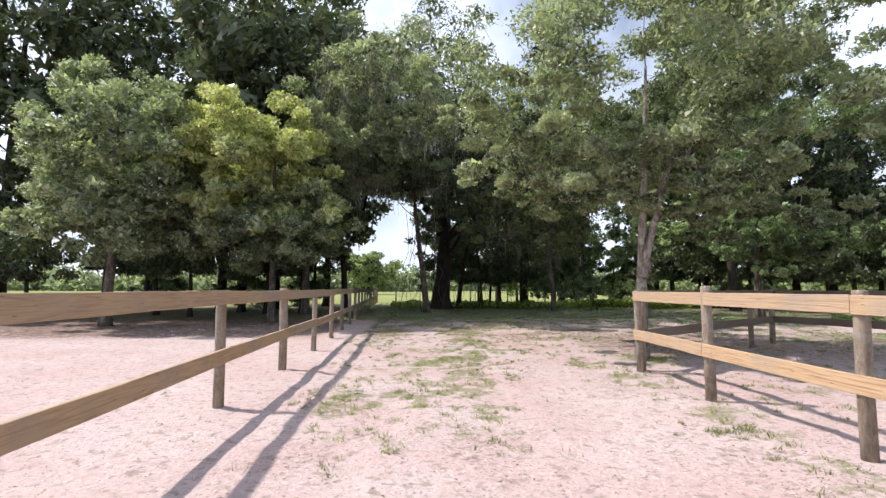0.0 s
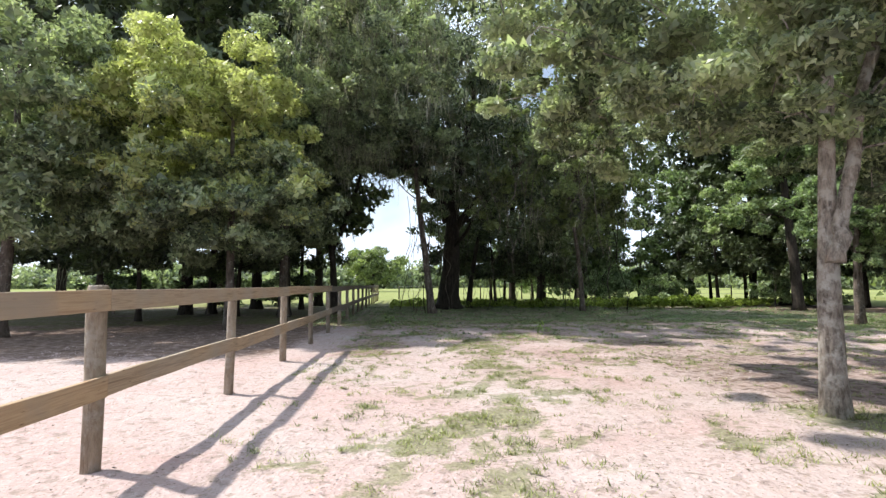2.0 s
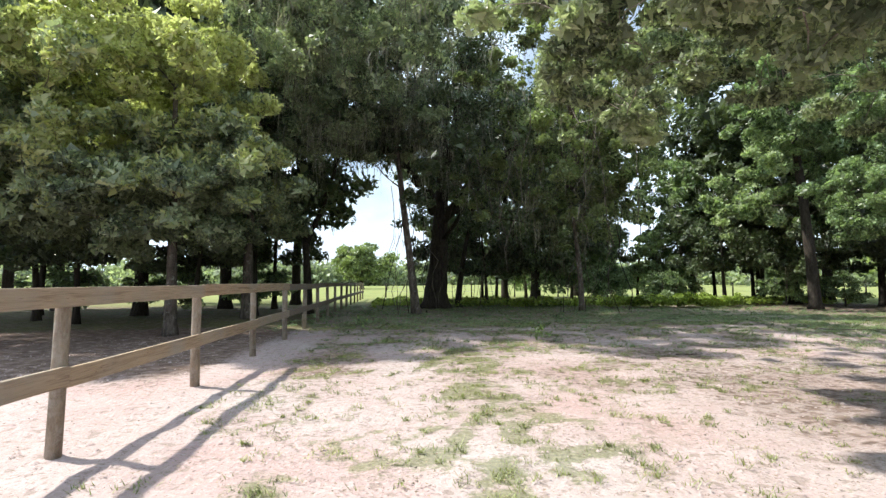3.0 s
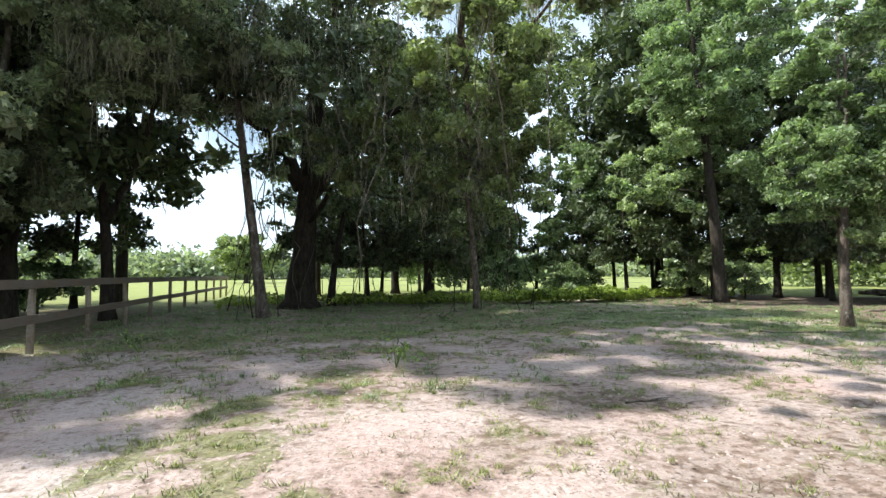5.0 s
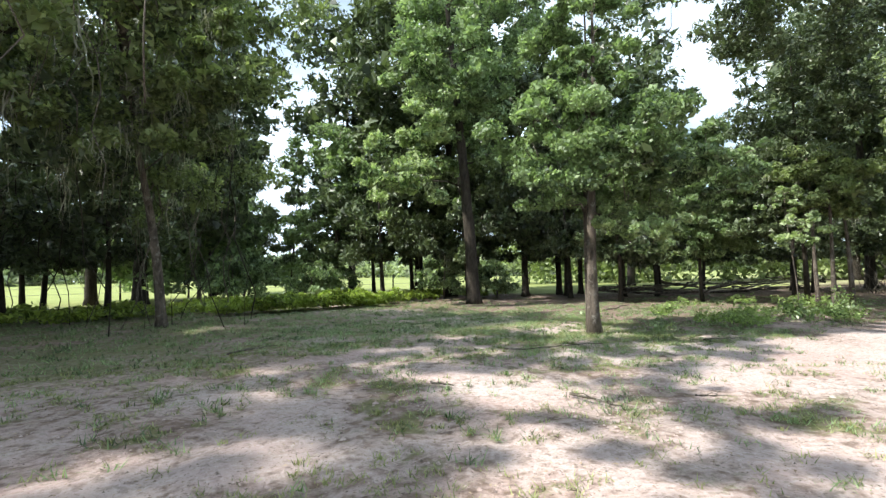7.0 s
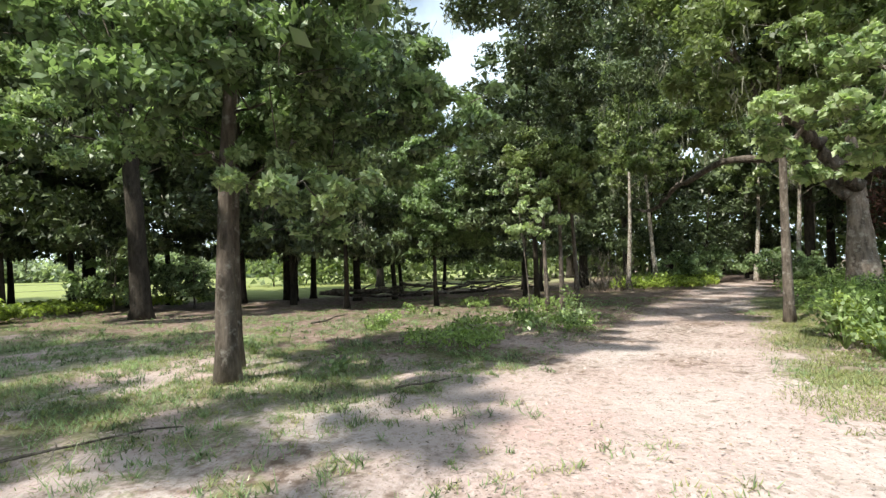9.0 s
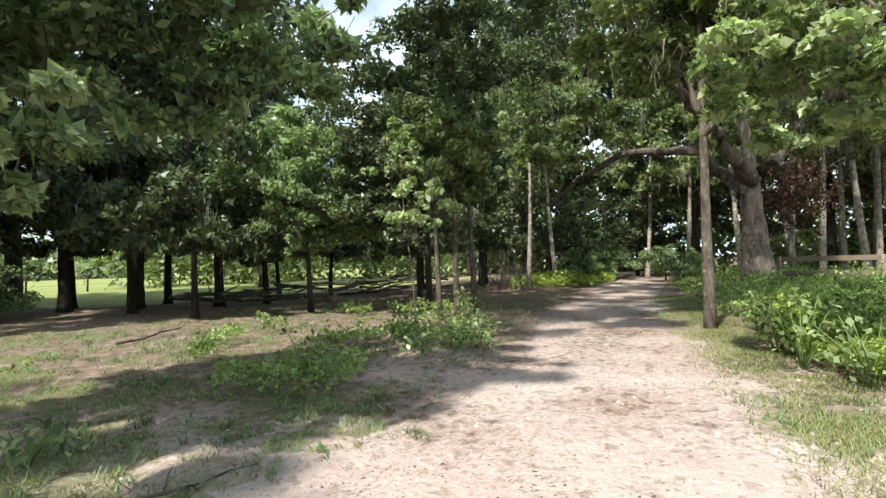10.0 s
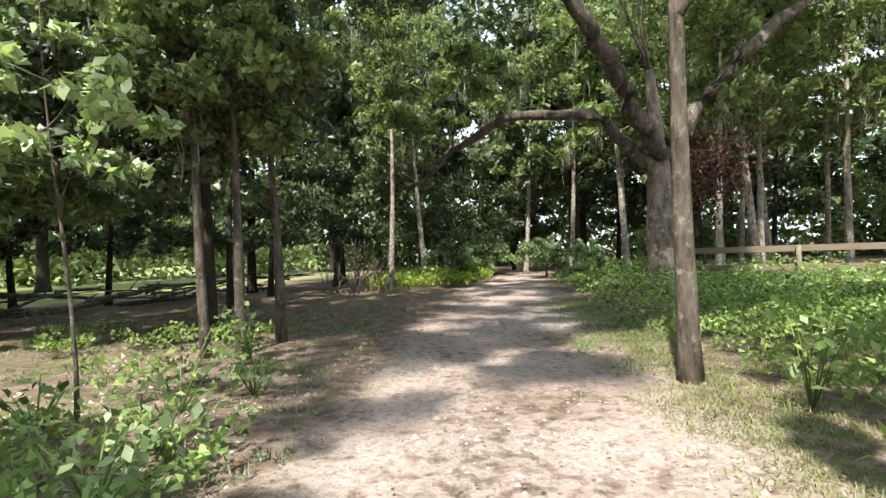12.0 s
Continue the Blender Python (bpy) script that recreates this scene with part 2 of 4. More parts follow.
def leaves_mesh(name, centres, size, mat, rng, width=0.52, up=0.5, droop=0.0, plain=False):
    """Folded, pointed leaves (two triangles each) at the given centres."""
    n = len(centres)
    d = rng.normal(size=(n, 3))
    d[:, 2] -= droop
    d /= np.linalg.norm(d, axis=1)[:, None]
    nor = rng.normal(size=(n, 3))
    nor[:, 2] += up
    side = np.cross(d, nor)
    side /= np.linalg.norm(side, axis=1)[:, None] + 1e-9
    nor = np.cross(side, d)
    s = (np.asarray(size) * rng.uniform(0.65, 1.35, n))[:, None]
    if plain:
        v = np.stack([centres - d * s * 0.45 - side * s * width * 0.45, centres - d * s * 0.3 + side * s * width * 0.5, centres + d * s * 0.6], axis=1)
        return raw_mesh(name, v.reshape(-1, 3), np.arange(3 * n).reshape(n, 3), mat)
    v = np.empty((n, 4, 3))
    v[:, 0] = centres - d * s * 0.5
    v[:, 1] = centres + side * s * width * 0.5 + nor * s * 0.08
    v[:, 2] = centres + d * s * 0.5
    v[:, 3] = centres - side * s * width * 0.5 + nor * s * 0.08
    return raw_mesh(name, v.reshape(-1, 3), np.arange(4 * n).reshape(n, 4), mat)


def strands_mesh(name, tops, lengths, mat, rng, width=0.035):
    """Hanging tufts of moss: wavy ribbons that thin out downwards."""
    n, k = len(tops), 4
    side = rng.normal(size=(n, 3))
    side[:, 2] = 0
    side /= np.linalg.norm(side, axis=1)[:, None]
    v = np.empty((n, k, 2, 3))
    sway = rng.normal(size=(n, k, 2)) * 0.045
    for i in range(k):
        u = i / (k - 1)
        p = tops.copy()
        p[:, 2] -= lengths * u
        p[:, :2] += np.cumsum(sway, axis=1)[:, i]
        w = (width * (1 - 0.85 * u) * rng.uniform(0.6, 1.4, n))[:, None]
        v[:, i, 0], v[:, i, 1] = p - side * w, p + side * w
    base = (np.arange(n) * k * 2)[:, None, None]
    seg = (np.arange(k - 1) * 2)[None, :, None]
    f = (base + seg + np.array([0, 1, 3, 2])[None, None]).reshape(-1, 4)
    return raw_mesh(name, v.reshape(-1, 3), f, mat)


def grow(name, base, crowns, radius, leaf=0.11, count=20000, mat=None, bark=None, moss=0, seed=1, lean=(0, 0), top=None, limbs=(),
         clumps=60, label="", category="tree", group="", twigs=True, moss_len=0.8, clump=0.26, flare=1.5, fill=0.12, plain=False, flat=0.55, core=None, limb_bark=None, sun_tint=None):
    """A tree: trunk, main limbs, branches and a crown of leaf clumps, with moss where it hangs. crowns: ellipsoids (x, y, z, rx, ry, rz, share) about the base."""
    rng = np.random.default_rng(seed)
    root = tagged(new(name), label, category, group)
    root.matrix_basis = pose(base[0], base[1], 0)
    high = top or max(c[2] + c[5] * 0.6 for c in crowns)
    steps = max(6, int(high / 0.45))
    wob = rng.normal(size=2) * 0.06
    line, rad = [], []
    for i in range(steps + 1):
        u = i / steps
        bend = u ** 1.3
        line.append(Vector((lean[0] * bend + wob[0] * math.sin(5 * u), lean[1] * bend + wob[1] * math.sin(4 * u + 1), -0.15 + (high + 0.15) * u)))
        rad.append(radius * (1 - 0.8 * u) * (1 + (flare - 1) * math.exp(-u * high / 0.28)))
    child("trunk", Tubes().add(line, rad, 16 if radius > 0.1 else 9, 0.16).mesh("trunk", bark), root)
    for pts, r0, r1 in limbs:
        pts = [Vector(p) for p in pts]
        fine = []
        for a, b in zip(pts, pts[1:]):
            fine += [a.lerp(b, k / 5) + Vector(rng.normal(size=3)) * (r0 * 0.22 if k or a != pts[0] else 0) for k in range(5)]
        fine.append(pts[-1])
        child("limb", Tubes().add(fine, [r0 + (r1 - r0) * i / (len(fine) - 1) for i in range(len(fine))], 10, 0.22).mesh("limb", limb_bark or bark), root)
    total = sum(c[6] for c in crowns)
    centres, sizes, spots, heads = [], [], [], []
    tw = Tubes()
    for cx, cy, cz, rx, ry, rz, share in crowns:
        k = max(3, int(clumps * share / total))
        d = rng.normal(size=(k, 3))
        d /= np.linalg.norm(d, axis=1)[:, None]
        q = np.array((cx, cy, cz)) + d * np.array((rx, ry, rz)) * (rng.uniform(0.12, 1.0, k) ** 0.5)[:, None]
        r = clump * (rx + ry + rz) / 3 * rng.uniform(0.55, 1.35, k)
        w = r ** 2 / (r ** 2).sum()
        for p, rr, ww in zip(q, r, w):
            m = max(12, int(count * share / total * ww))
            e = rng.normal(size=(m, 3))
            e /= np.linalg.norm(e, axis=1)[:, None]
            e *= (rng.uniform(0, 1, m) ** 0.42)[:, None] * rr
            e[:, 2] *= flat
            e[:, 2] -= 0.18 * (e[:, 0] ** 2 + e[:, 1] ** 2) / max(rr, 0.1)
            centres.append(p + e)
            big = rng.uniform(size=m) < fill
            sizes.append(np.where(big & (np.linalg.norm(e, axis=1) < rr * 0.75), leaf * (core or (1.6 if plain else 2.0)), leaf))
            heads.append((p, rr))
    if twigs:
        low = min(p[2] for p, rr in heads)
        nodes = [(q, radius * 0.42 * (1 - 0.6 * q.z / high)) for q in line if q.z > max(0.3 * high, low - 1.0)]
        for pts, r0, r1 in limbs:
            nodes += [(Vector(p), r1 * 0.8) for p in pts[1:]]
        for p, rr in sorted(heads, key=lambda h: math.hypot(h[0][0] - lean[0] * 0.4, h[0][1] - lean[1] * 0.4)):
            b = Vector(p)
            a, ra = min(nodes, key=lambda q: (q[0] - b).length + 1.2 * max(0.0, q[0].z - b.z + 0.35 * math.hypot(q[0].x - b.x, q[0].y - b.y)))
            rb = max(0.009, ra * 0.72)
            span = (b - a).length
            mid = a.lerp(b, 0.5) + Vector((0, 0, 0.1 * span)) + Vector(rng.normal(size=3)) * 0.09 * span
            tw.add([a, a.lerp(mid, 0.55) + Vector(rng.normal(size=3)) * 0.03 * span, mid, mid.lerp(b, 0.55) + Vector(rng.normal(size=3)) * 0.05 * span, b], [rb, rb * 0.85, rb * 0.7, rb * 0.55, rb * 0.4], 3)
            nodes += [(mid, rb * 0.7), (b, rb * 0.45)]
            for _ in range(0 if plain else 2):
                tip = b + Vector(rng.normal(size=3)) * rr * 0.6
                tw.add([mid.lerp(b, 0.7), b.lerp(tip, 0.45) + Vector(rng.normal(size=3)) * 0.05, tip], [rb * 0.4, rb * 0.25, 0.004], 3)
    if twigs:
        tagged(child("branching", tw.mesh("branching", bark), root), kind="stuff")
    pts, size = np.vstack(centres), np.concatenate(sizes)
    if sun_tint:
        # Leaves of this region take a paler tint that stands for sun on them.
        young = sun_tint[1](pts[:, 0], pts[:, 1], pts[:, 2]) + rng.normal(size=len(pts)) * 0.3 > 0
        child("sun_tint_leaves", leaves_mesh("sun_tint_leaves", pts[young], size[young], sun_tint[0], rng, 0.6 if plain else 0.52, 0.9, plain=plain), root, sun_tint[2])
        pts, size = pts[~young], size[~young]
    child("crown", leaves_mesh("crown", pts, size, mat, rng, 0.6 if plain else 0.52, 0.9, plain=plain), root)
    if moss:
        per = 12
        n_tuft = max(1, int(moss * 0.6) // per)
        tops, lens = np.empty((n_tuft * per, 3)), np.empty(n_tuft * per)
        for i in range(n_tuft):
            p, rr = heads[int(rng.integers(0, len(heads)))]
            spot = p + rng.normal(size=3) * rr * 0.5
            whole = moss_len * rng.uniform(0.2, 1.1) ** 1.5
            off = rng.normal(size=(per, 3)) * np.array((0.12, 0.12, 0.1))
            tops[i * per:(i + 1) * per] = spot + off
            lens[i * per:(i + 1) * per] = whole * np.exp(-(np.hypot(off[:, 0], off[:, 1]) / 0.2) ** 2) * rng.uniform(0.25, 1.1, per) + 0.1
        tagged(child("hanging_moss", strands_mesh("hanging_moss", tops, lens, MOSS, rng, 0.012), root), "grey strands of hanging moss", kind="stuff")
    return root


# ---- ground ----
def smooth(a, b, x):
    u = np.clip((x - a) / (b - a), 0, 1)
    return u * u * (3 - 2 * u)


def track_y(x):
    """Centre line of the sandy track where it runs to the east."""
    return np.interp(x, [3, 8, 13, 20, 28, 36, 45, 60], [13.5, 15.2, 15.4, 14.9, 14.1, 13.1, 10.5, 6])


def zones(x, y):
    """Cover of the ground: grass, litter (dirt with some painted shade) and far field, each 0 to 1; bare sand is the
    rest.
    """
    n1 = np.array([noise.noise(Vector((a * 0.35, b * 0.35, 0.0))) for a, b in zip(x.ravel(), y.ravel())]).reshape(x.shape)
    off = np.abs(y - track_y(x))
    half = np.interp(x, [3, 8, 11, 14, 18, 30], [4.5, 2.8, 1.45, 1.0, 0.78, 0.8])
    n2 = np.array([noise.noise(Vector((a * 0.9, b * 0.9, 5.0))) for a, b in zip(x.ravel(), y.ravel())]).reshape(x.shape)
    n3 = np.array([noise.noise(Vector((a * 1.9, b * 1.9, 9.0))) * 0.6 + 0.75 * noise.noise(Vector((a * 4.1, b * 4.1, 2.0))) for a, b in zip(x.ravel(), y.ravel())]).reshape(x.shape)
    speck = np.clip(0.86 + 1.3 * n3, 0.1, 1.35)
    north = smooth(18.2, 21.5, y + n1 * 1.6 - np.where(x > 3, 0.12 * (x - 3), 0)) * smooth(17, 12, x)
    wood = smooth(half, half + 1.3, off + n1 * 0.5) * smooth(8.5, 12.0, x)
    open_sand = smooth(15.5, 11.5, x) * smooth(-1.7, -1.0, x)
    lawn = open_sand * smooth(2.5, 6, y) * ((0.5 - 0.08 * smooth(11, 14, y)) + 0.24 * n2 + 0.14 * n1) * (0.5 + 0.5 * np.exp(-((x - 0.2 - 0.1 * y) / 1.6) ** 2))
    ruts = np.exp(-((x - 1.5 - 0.012 * y * y) / 0.55) ** 2) * smooth(13, 8, y)
    lawn = np.maximum(lawn * (1 - 0.8 * ruts), open_sand * smooth(8, 12, y) * (0.33 + 0.25 * n2)) * speck
    right = np.exp(-((x - 3.1) / 0.6) ** 2) * smooth(11, 9, y) * (0.44 + 0.22 * n2) * speck
    foot = np.exp(-((x - 4.4) ** 2 + (y - 9.1) ** 2) / 0.9)
    verge = np.exp(-((x - 14.3) / 2.6) ** 2 - ((y - 18.4) / 1.1) ** 2) * (0.62 + 0.25 * n2)
    south = smooth(0.75, 1.25, track_y(x) - y + 0.55 * n2 + 0.35 * n3) * smooth(13.5, 15.5, x) * smooth(3.2, 2.4, track_y(x) - y)
    east = smooth(15, 19, x)
    grass = np.maximum.reduce([north * (0.5 + 0.18 * n2), wood * (0.52 - 0.12 * east + 0.24 * n2) * (0.55 + 0.45 * speck), lawn, right, foot * 0.6, verge, south * (0.36 + 0.45 * n2) * (0.6 + 0.4 * speck)])
    # Litter covers dirt; left of the fence and in the paddock it also paints shade.
    litter = np.maximum(smooth(14.5, 17, x) * smooth(17.2, 18.8, y) * 0.72 * smooth(35, 31, y), smooth(11.5, 15, y) * smooth(-1.7, -2.6, x) * 0.62)
    # Track darkens eastwards: leaf mould, plus missing tree shade put into the cover.
    litter = np.maximum(litter, smooth(17, 21, x) * (0.27 + 0.55 * wood))
    litter = np.maximum(litter, smooth(12.5, 17, x) * (0.31 + 0.3 * n2 + 0.2 * wood))
    litter = np.maximum(litter, north * 0.42)
    litter = np.maximum(litter, smooth(4, 11, y) * smooth(9, 5.5, np.hypot(x - 7, y - 8)) * smooth(3.0, 4.5, x) * 0.42)
    litter = np.maximum(litter, open_sand * (0.13 + 0.22 * smooth(9, 15, y) + 0.25 * n2 + 0.1 * n3))
    field = smooth(33, 38, y + n1) * smooth(-70, -3, x + 0 * y)
    field = np.maximum(field, smooth(37, 44, y + n1))
    field = np.maximum(field, smooth(60, 90, np.hypot(x - 5, y - 10)) * smooth(20, 30, y))
    clearing = smooth(0, 2.5, y + 0.6 * n1 - (28.8 - 0.5 * (x - 27))) * smooth(24.5, 27.5, x) * smooth(60, 50, x) * smooth(20.5, 23, y)
    field = np.maximum(field, clearing)
    litter = litter * (1 - clearing)
    return np.clip(grass, 0, 1), np.clip(litter, 0, 1), np.clip(field, 0, 1)


def make_ground():
    def axis(a, b, step):
        out = [40 * 1.28 ** k - 40 for k in range(1, 13)]
        return np.concatenate([a - np.array(out[::-1]) * 1.2, np.arange(a, b, step), b + np.array(out) * 1.2])

    xs, ys = axis(-12, 40, 0.16), axis(-3, 36, 0.16)
    X, Y = np.meshgrid(xs, ys)
    g, li, f = zones(X, Y)
    flat = np.stack([X.ravel(), Y.ravel()], 1)
    Z = np.array([0.03 * noise.noise(Vector((a * 1.3, b * 1.3, 3))) + 0.03 * noise.noise(Vector((a * 3.3, b * 3.3, 7))) for a, b in flat])
    near = ((X > -12) & (X < 40) & (Y > -3) & (Y < 36)).ravel()
    Z = np.where(near, Z - 0.02, 0.0 - 0.02)
    w = len(xs)
    i = (np.arange(len(ys) - 1)[:, None] * w + np.arange(w - 1)[None]).ravel()
    faces = np.stack([i, i + 1, i + w + 1, i + w], 1)
    me = raw_mesh("ground", np.column_stack([flat, Z]), faces, SOIL, True)
    for name, values in (("grass", g), ("litter", li), ("field", f)):
        me.attributes.new(name, "FLOAT", "POINT").data.foreach_set("value", values.astype(np.float32).ravel())
    tagged(new("ground", me), "pale sandy ground with patchy grass and leaf litter", "ground", kind="structure")


make_ground()


# ---- board fences ----
def post_mesh(r, h, seed):
    t = Tubes()
    t.add([(0, 0, -0.1), (0.004, 0, h * 0.4), (-0.004, 0.003, h * 0.8), (0, 0, h - 0.012), (0, 0, h)], [r * 1.05, r * 1.02, r, r * 0.98, r * 0.86], 14, 0.05)
    return t.mesh("post", POST)


def board_mesh(length, height, thick, mat, seed):
    """A sawn board along x, a little warped, with eased edges."""
    rng = np.random.default_rng(seed)
    bm = bmesh.new()
    k = max(2, int(length / 0.4))
    rows = []
    sag, twist = rng.normal() * 0.006, rng.normal() * 0.006
    e = 0.004
    prof = [(-thick / 2, -height / 2 + e), (-thick / 2 + e, -height / 2), (thick / 2 - e, -height / 2), (thick / 2, -height / 2 + e),
            (thick / 2, height / 2 - e), (thick / 2 - e, height / 2), (-thick / 2 + e, height / 2), (-thick / 2, height / 2 - e)]
    for i in range(k + 1):
        u = i / k
        x = (u - 0.5) * length
        dz, dy = sag * math.sin(math.pi * u) + rng.normal() * 0.0012, twist * math.sin(2 * math.pi * u)
        rows.append([bm.verts.new((x, y + dy, z + dz)) for y, z in prof])
    for a, b in zip(rows, rows[1:]):
        for j in range(8):
            bm.faces.new((a[j], b[j], b[(j + 1) % 8], a[(j + 1) % 8]))
    bm.faces.new(rows[0])
    bm.faces.new(rows[-1][::-1])
    bmesh.ops.recalc_face_normals(bm, faces=bm.faces)
    me = bpy.data.meshes.new("board")
    bm.to_mesh(me)
    bm.free()
    me.materials.append(mat)
    return me


POSTS = [post_mesh(0.054, 1.2, 1), post_mesh(0.058, 1.24, 2), post_mesh(0.051, 1.18, 3)]


def fence_run(name, spots, side, mat, label, heights=(1.14, 0.55), span=2, post_top=1.0, seed=0):
    """Round posts at the spots; boards nailed on one side (+1: to the right of the run), each board over span bays."""
    rng = random.Random(seed)
    root = tagged(new(name), label, "fence")
    root.matrix_basis = pose(spots[0][0], spots[0][1], 0)
    o = Vector((spots[0][0], spots[0][1], 0))
    for x, y in spots:
        p = child("post", rng.choice(POSTS), root)
        p.matrix_basis = pose(x - o.x, y - o.y, 0, rng.uniform(-1.2, 1.2), rng.uniform(-1.2, 1.2), rng.uniform(0, 360)) @ Matrix.Diagonal((1, 1, post_top, 1))
    for level, z in enumerate(heights):
        i = -(level % span)
        while i < len(spots) - 1:
            a, b = Vector((*spots[max(i, 0)], 0)), Vector((*spots[min(i + span, len(spots) - 1)], 0))
            d = b - a
            right = Vector((d.y, -d.x, 0)).normalized() * side
            me = board_mesh(d.length - 0.004, 0.145, 0.036, mat, seed * 100 + i + 50 * level)
            c = child("board", me, root)
            m = (a + b) / 2 + right * 0.074 - o
            c.matrix_basis = pose(m.x, m.y, z + rng.uniform(-0.008, 0.008), 0, 0, math.degrees(math.atan2(d.y, d.x)))
            i += span
    return root


def left_x(y):
    """The left fence bends a little towards the track and away again."""
    return -1.94 - 0.018 * (y - 5.6) + float(np.interp(y, [2.2, 5.6, 8.1, 10.6, 13.1, 18.1, 30], [-0.03, -0.02, 0.09, 0.16, 0.2, 0.2, 0.08]))


left_line = [(left_x(y), y) for y in [-6.2, -3.4, -0.6, 2.2, 5.6, 8.1]]
fence_run("board_fence", left_line, 1, BOARD, "two-rail pine board fence on round wooden posts", seed=3)
mid_line = [(left_x(y), y) for y in (8.1, 10.6, 13.1, 15.6, 18.1)]
fence_run("board_fence", mid_line, 1, BOARD_MID, "two-rail board fence with greying boards", seed=9)
far_line = [(left_x(y), y) for y in [18.1 + 2.5 * k for k in range(0, 12)]]
fence_run("board_fence", far_line, 1, BOARD_OLD, "weathered grey two-rail board fence running to the field", seed=4)
right_line = [(3.3, -4.0), (3.33, -2.1), (3.36, -0.2), (3.39, 1.7), (3.42, 3.62), (3.46, 5.65), (3.56, 7.62)]
fence_run("board_fence", right_line, -1, BOARD, "two-rail pine board fence with post tops standing proud", heights=(1.12, 0.55), seed=5, post_top=1.03)
back_line = [(3.66, 7.75), (5.6, 9.25), (7.52, 10.7), (8.6, 11.5), (9.1, 9.6), (9.5, 7.7), (9.9, 5.8), (10.3, 3.9)]
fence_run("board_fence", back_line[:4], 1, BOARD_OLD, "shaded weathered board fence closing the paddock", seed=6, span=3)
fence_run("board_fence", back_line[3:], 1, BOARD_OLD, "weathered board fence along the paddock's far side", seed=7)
wood_line = [(29.6, 9.4), (28.5, 7.3), (27.4, 5.2), (26.3, 3.1), (25.2, 1.0)]
fence_run("board_fence", wood_line, -1, BOARD_OLD, "old plank fence behind the weeds in the wood", heights=(0.93, 0.5), seed=8, post_top=0.84)

# ---- trees beside the track ----
grow("oak_tree", (4.35, 9.15), [(0.5, 1.0, 6.2, 4.0, 3.8, 2.9, 15), (-1.8, 0.6, 4.3, 2.0, 2.4, 1.3, 3), (2.8, 0.2, 4.0, 2.6, 2.6, 1.4, 3), (0.0, 5.4, 5.0, 2.0, 2.2, 1.4, 3), (-0.6, 2.9, 4.0, 1.9, 1.7, 1.1, 4),
                                (0.3, -0.2, 3.4, 2.4, 2.1, 0.85, 6), (1.9, 3.2, 4.1, 2.0, 1.8, 1.1, 3), (2.6, 0.8, 2.9, 2.0, 1.8, 0.7, 3), (3.5, 1.2, 6.8, 2.9, 2.8, 2.2, 6)],
     0.12, 0.07, 200000, LEAF_GREY, BARK_PALE, 300, 11, (0.3, 0.3), 5.6, clumps=560, moss_len=0.4,
     limbs=[([(0.03, 0.0, 1.45), (0.16, 0.03, 2.0), (0.45, 0.1, 3.0), (1.1, 0.3, 4.6)], 0.085, 0.045)],
     label="spreading oak with pale grey trunk beside the paddock corner", clump=0.16, flat=0.4, flare=1.3, fill=0.22, core=2.2, plain=True)
# Sunlight on the upper crown is put into the yellow-green leaf colour.
grow("round_tree", (-5.0, 19.4), [(-0.8, -0.3, 5.7, 3.2, 3.0, 2.9, 10), (-0.5, -0.3, 3.5, 3.6, 3.0, 1.7, 6)],
     0.14, 0.105, 90000, LEAF_GREY, BARK, 0, 12, clumps=330, sun_tint=(LEAF_YELLOW, lambda x, y, z: (z - 4.4) * 0.45 + 0.3 * np.sin(3 * x) + 0.35 * np.sin(2.2 * y) + 0.2 * np.sin(5 * z), "crown top tinted yellow-green as if in sun"), label="rounded tree with yellow-green leaves behind the fence", plain=True, core=2.3, fill=0.24, clump=0.15)
grow("round_tree", (-9.9, 17.8), [(0, 0, 6.0, 2.9, 2.9, 3.0, 10), (0.3, 0, 3.8, 3.2, 2.8, 1.7, 6)],
     0.17, 0.12, 42000, LEAF_GREY, BARK, 0, 13, clumps=260, label="rounded grey-green oak behind the fence", plain=True, core=2.3, fill=0.24, clump=0.17)
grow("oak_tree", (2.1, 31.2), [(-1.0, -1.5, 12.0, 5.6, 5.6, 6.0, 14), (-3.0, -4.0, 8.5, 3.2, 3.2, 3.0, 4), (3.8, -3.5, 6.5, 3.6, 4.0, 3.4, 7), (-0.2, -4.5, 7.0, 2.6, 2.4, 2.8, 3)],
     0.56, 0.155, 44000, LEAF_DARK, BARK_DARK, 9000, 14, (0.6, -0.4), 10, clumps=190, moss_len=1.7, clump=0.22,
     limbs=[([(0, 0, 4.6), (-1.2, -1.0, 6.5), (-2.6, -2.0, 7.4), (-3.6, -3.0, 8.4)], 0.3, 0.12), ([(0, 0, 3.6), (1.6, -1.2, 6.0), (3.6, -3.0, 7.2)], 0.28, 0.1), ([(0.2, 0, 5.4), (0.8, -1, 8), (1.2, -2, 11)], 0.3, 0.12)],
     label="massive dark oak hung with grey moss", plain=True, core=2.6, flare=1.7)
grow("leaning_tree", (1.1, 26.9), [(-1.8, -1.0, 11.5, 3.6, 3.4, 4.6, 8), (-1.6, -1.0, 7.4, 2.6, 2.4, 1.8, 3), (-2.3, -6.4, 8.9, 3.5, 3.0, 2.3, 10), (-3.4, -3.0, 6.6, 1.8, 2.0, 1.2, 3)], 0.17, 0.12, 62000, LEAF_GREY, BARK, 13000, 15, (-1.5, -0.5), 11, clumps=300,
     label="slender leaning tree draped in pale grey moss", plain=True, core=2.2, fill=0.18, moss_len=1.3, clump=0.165)
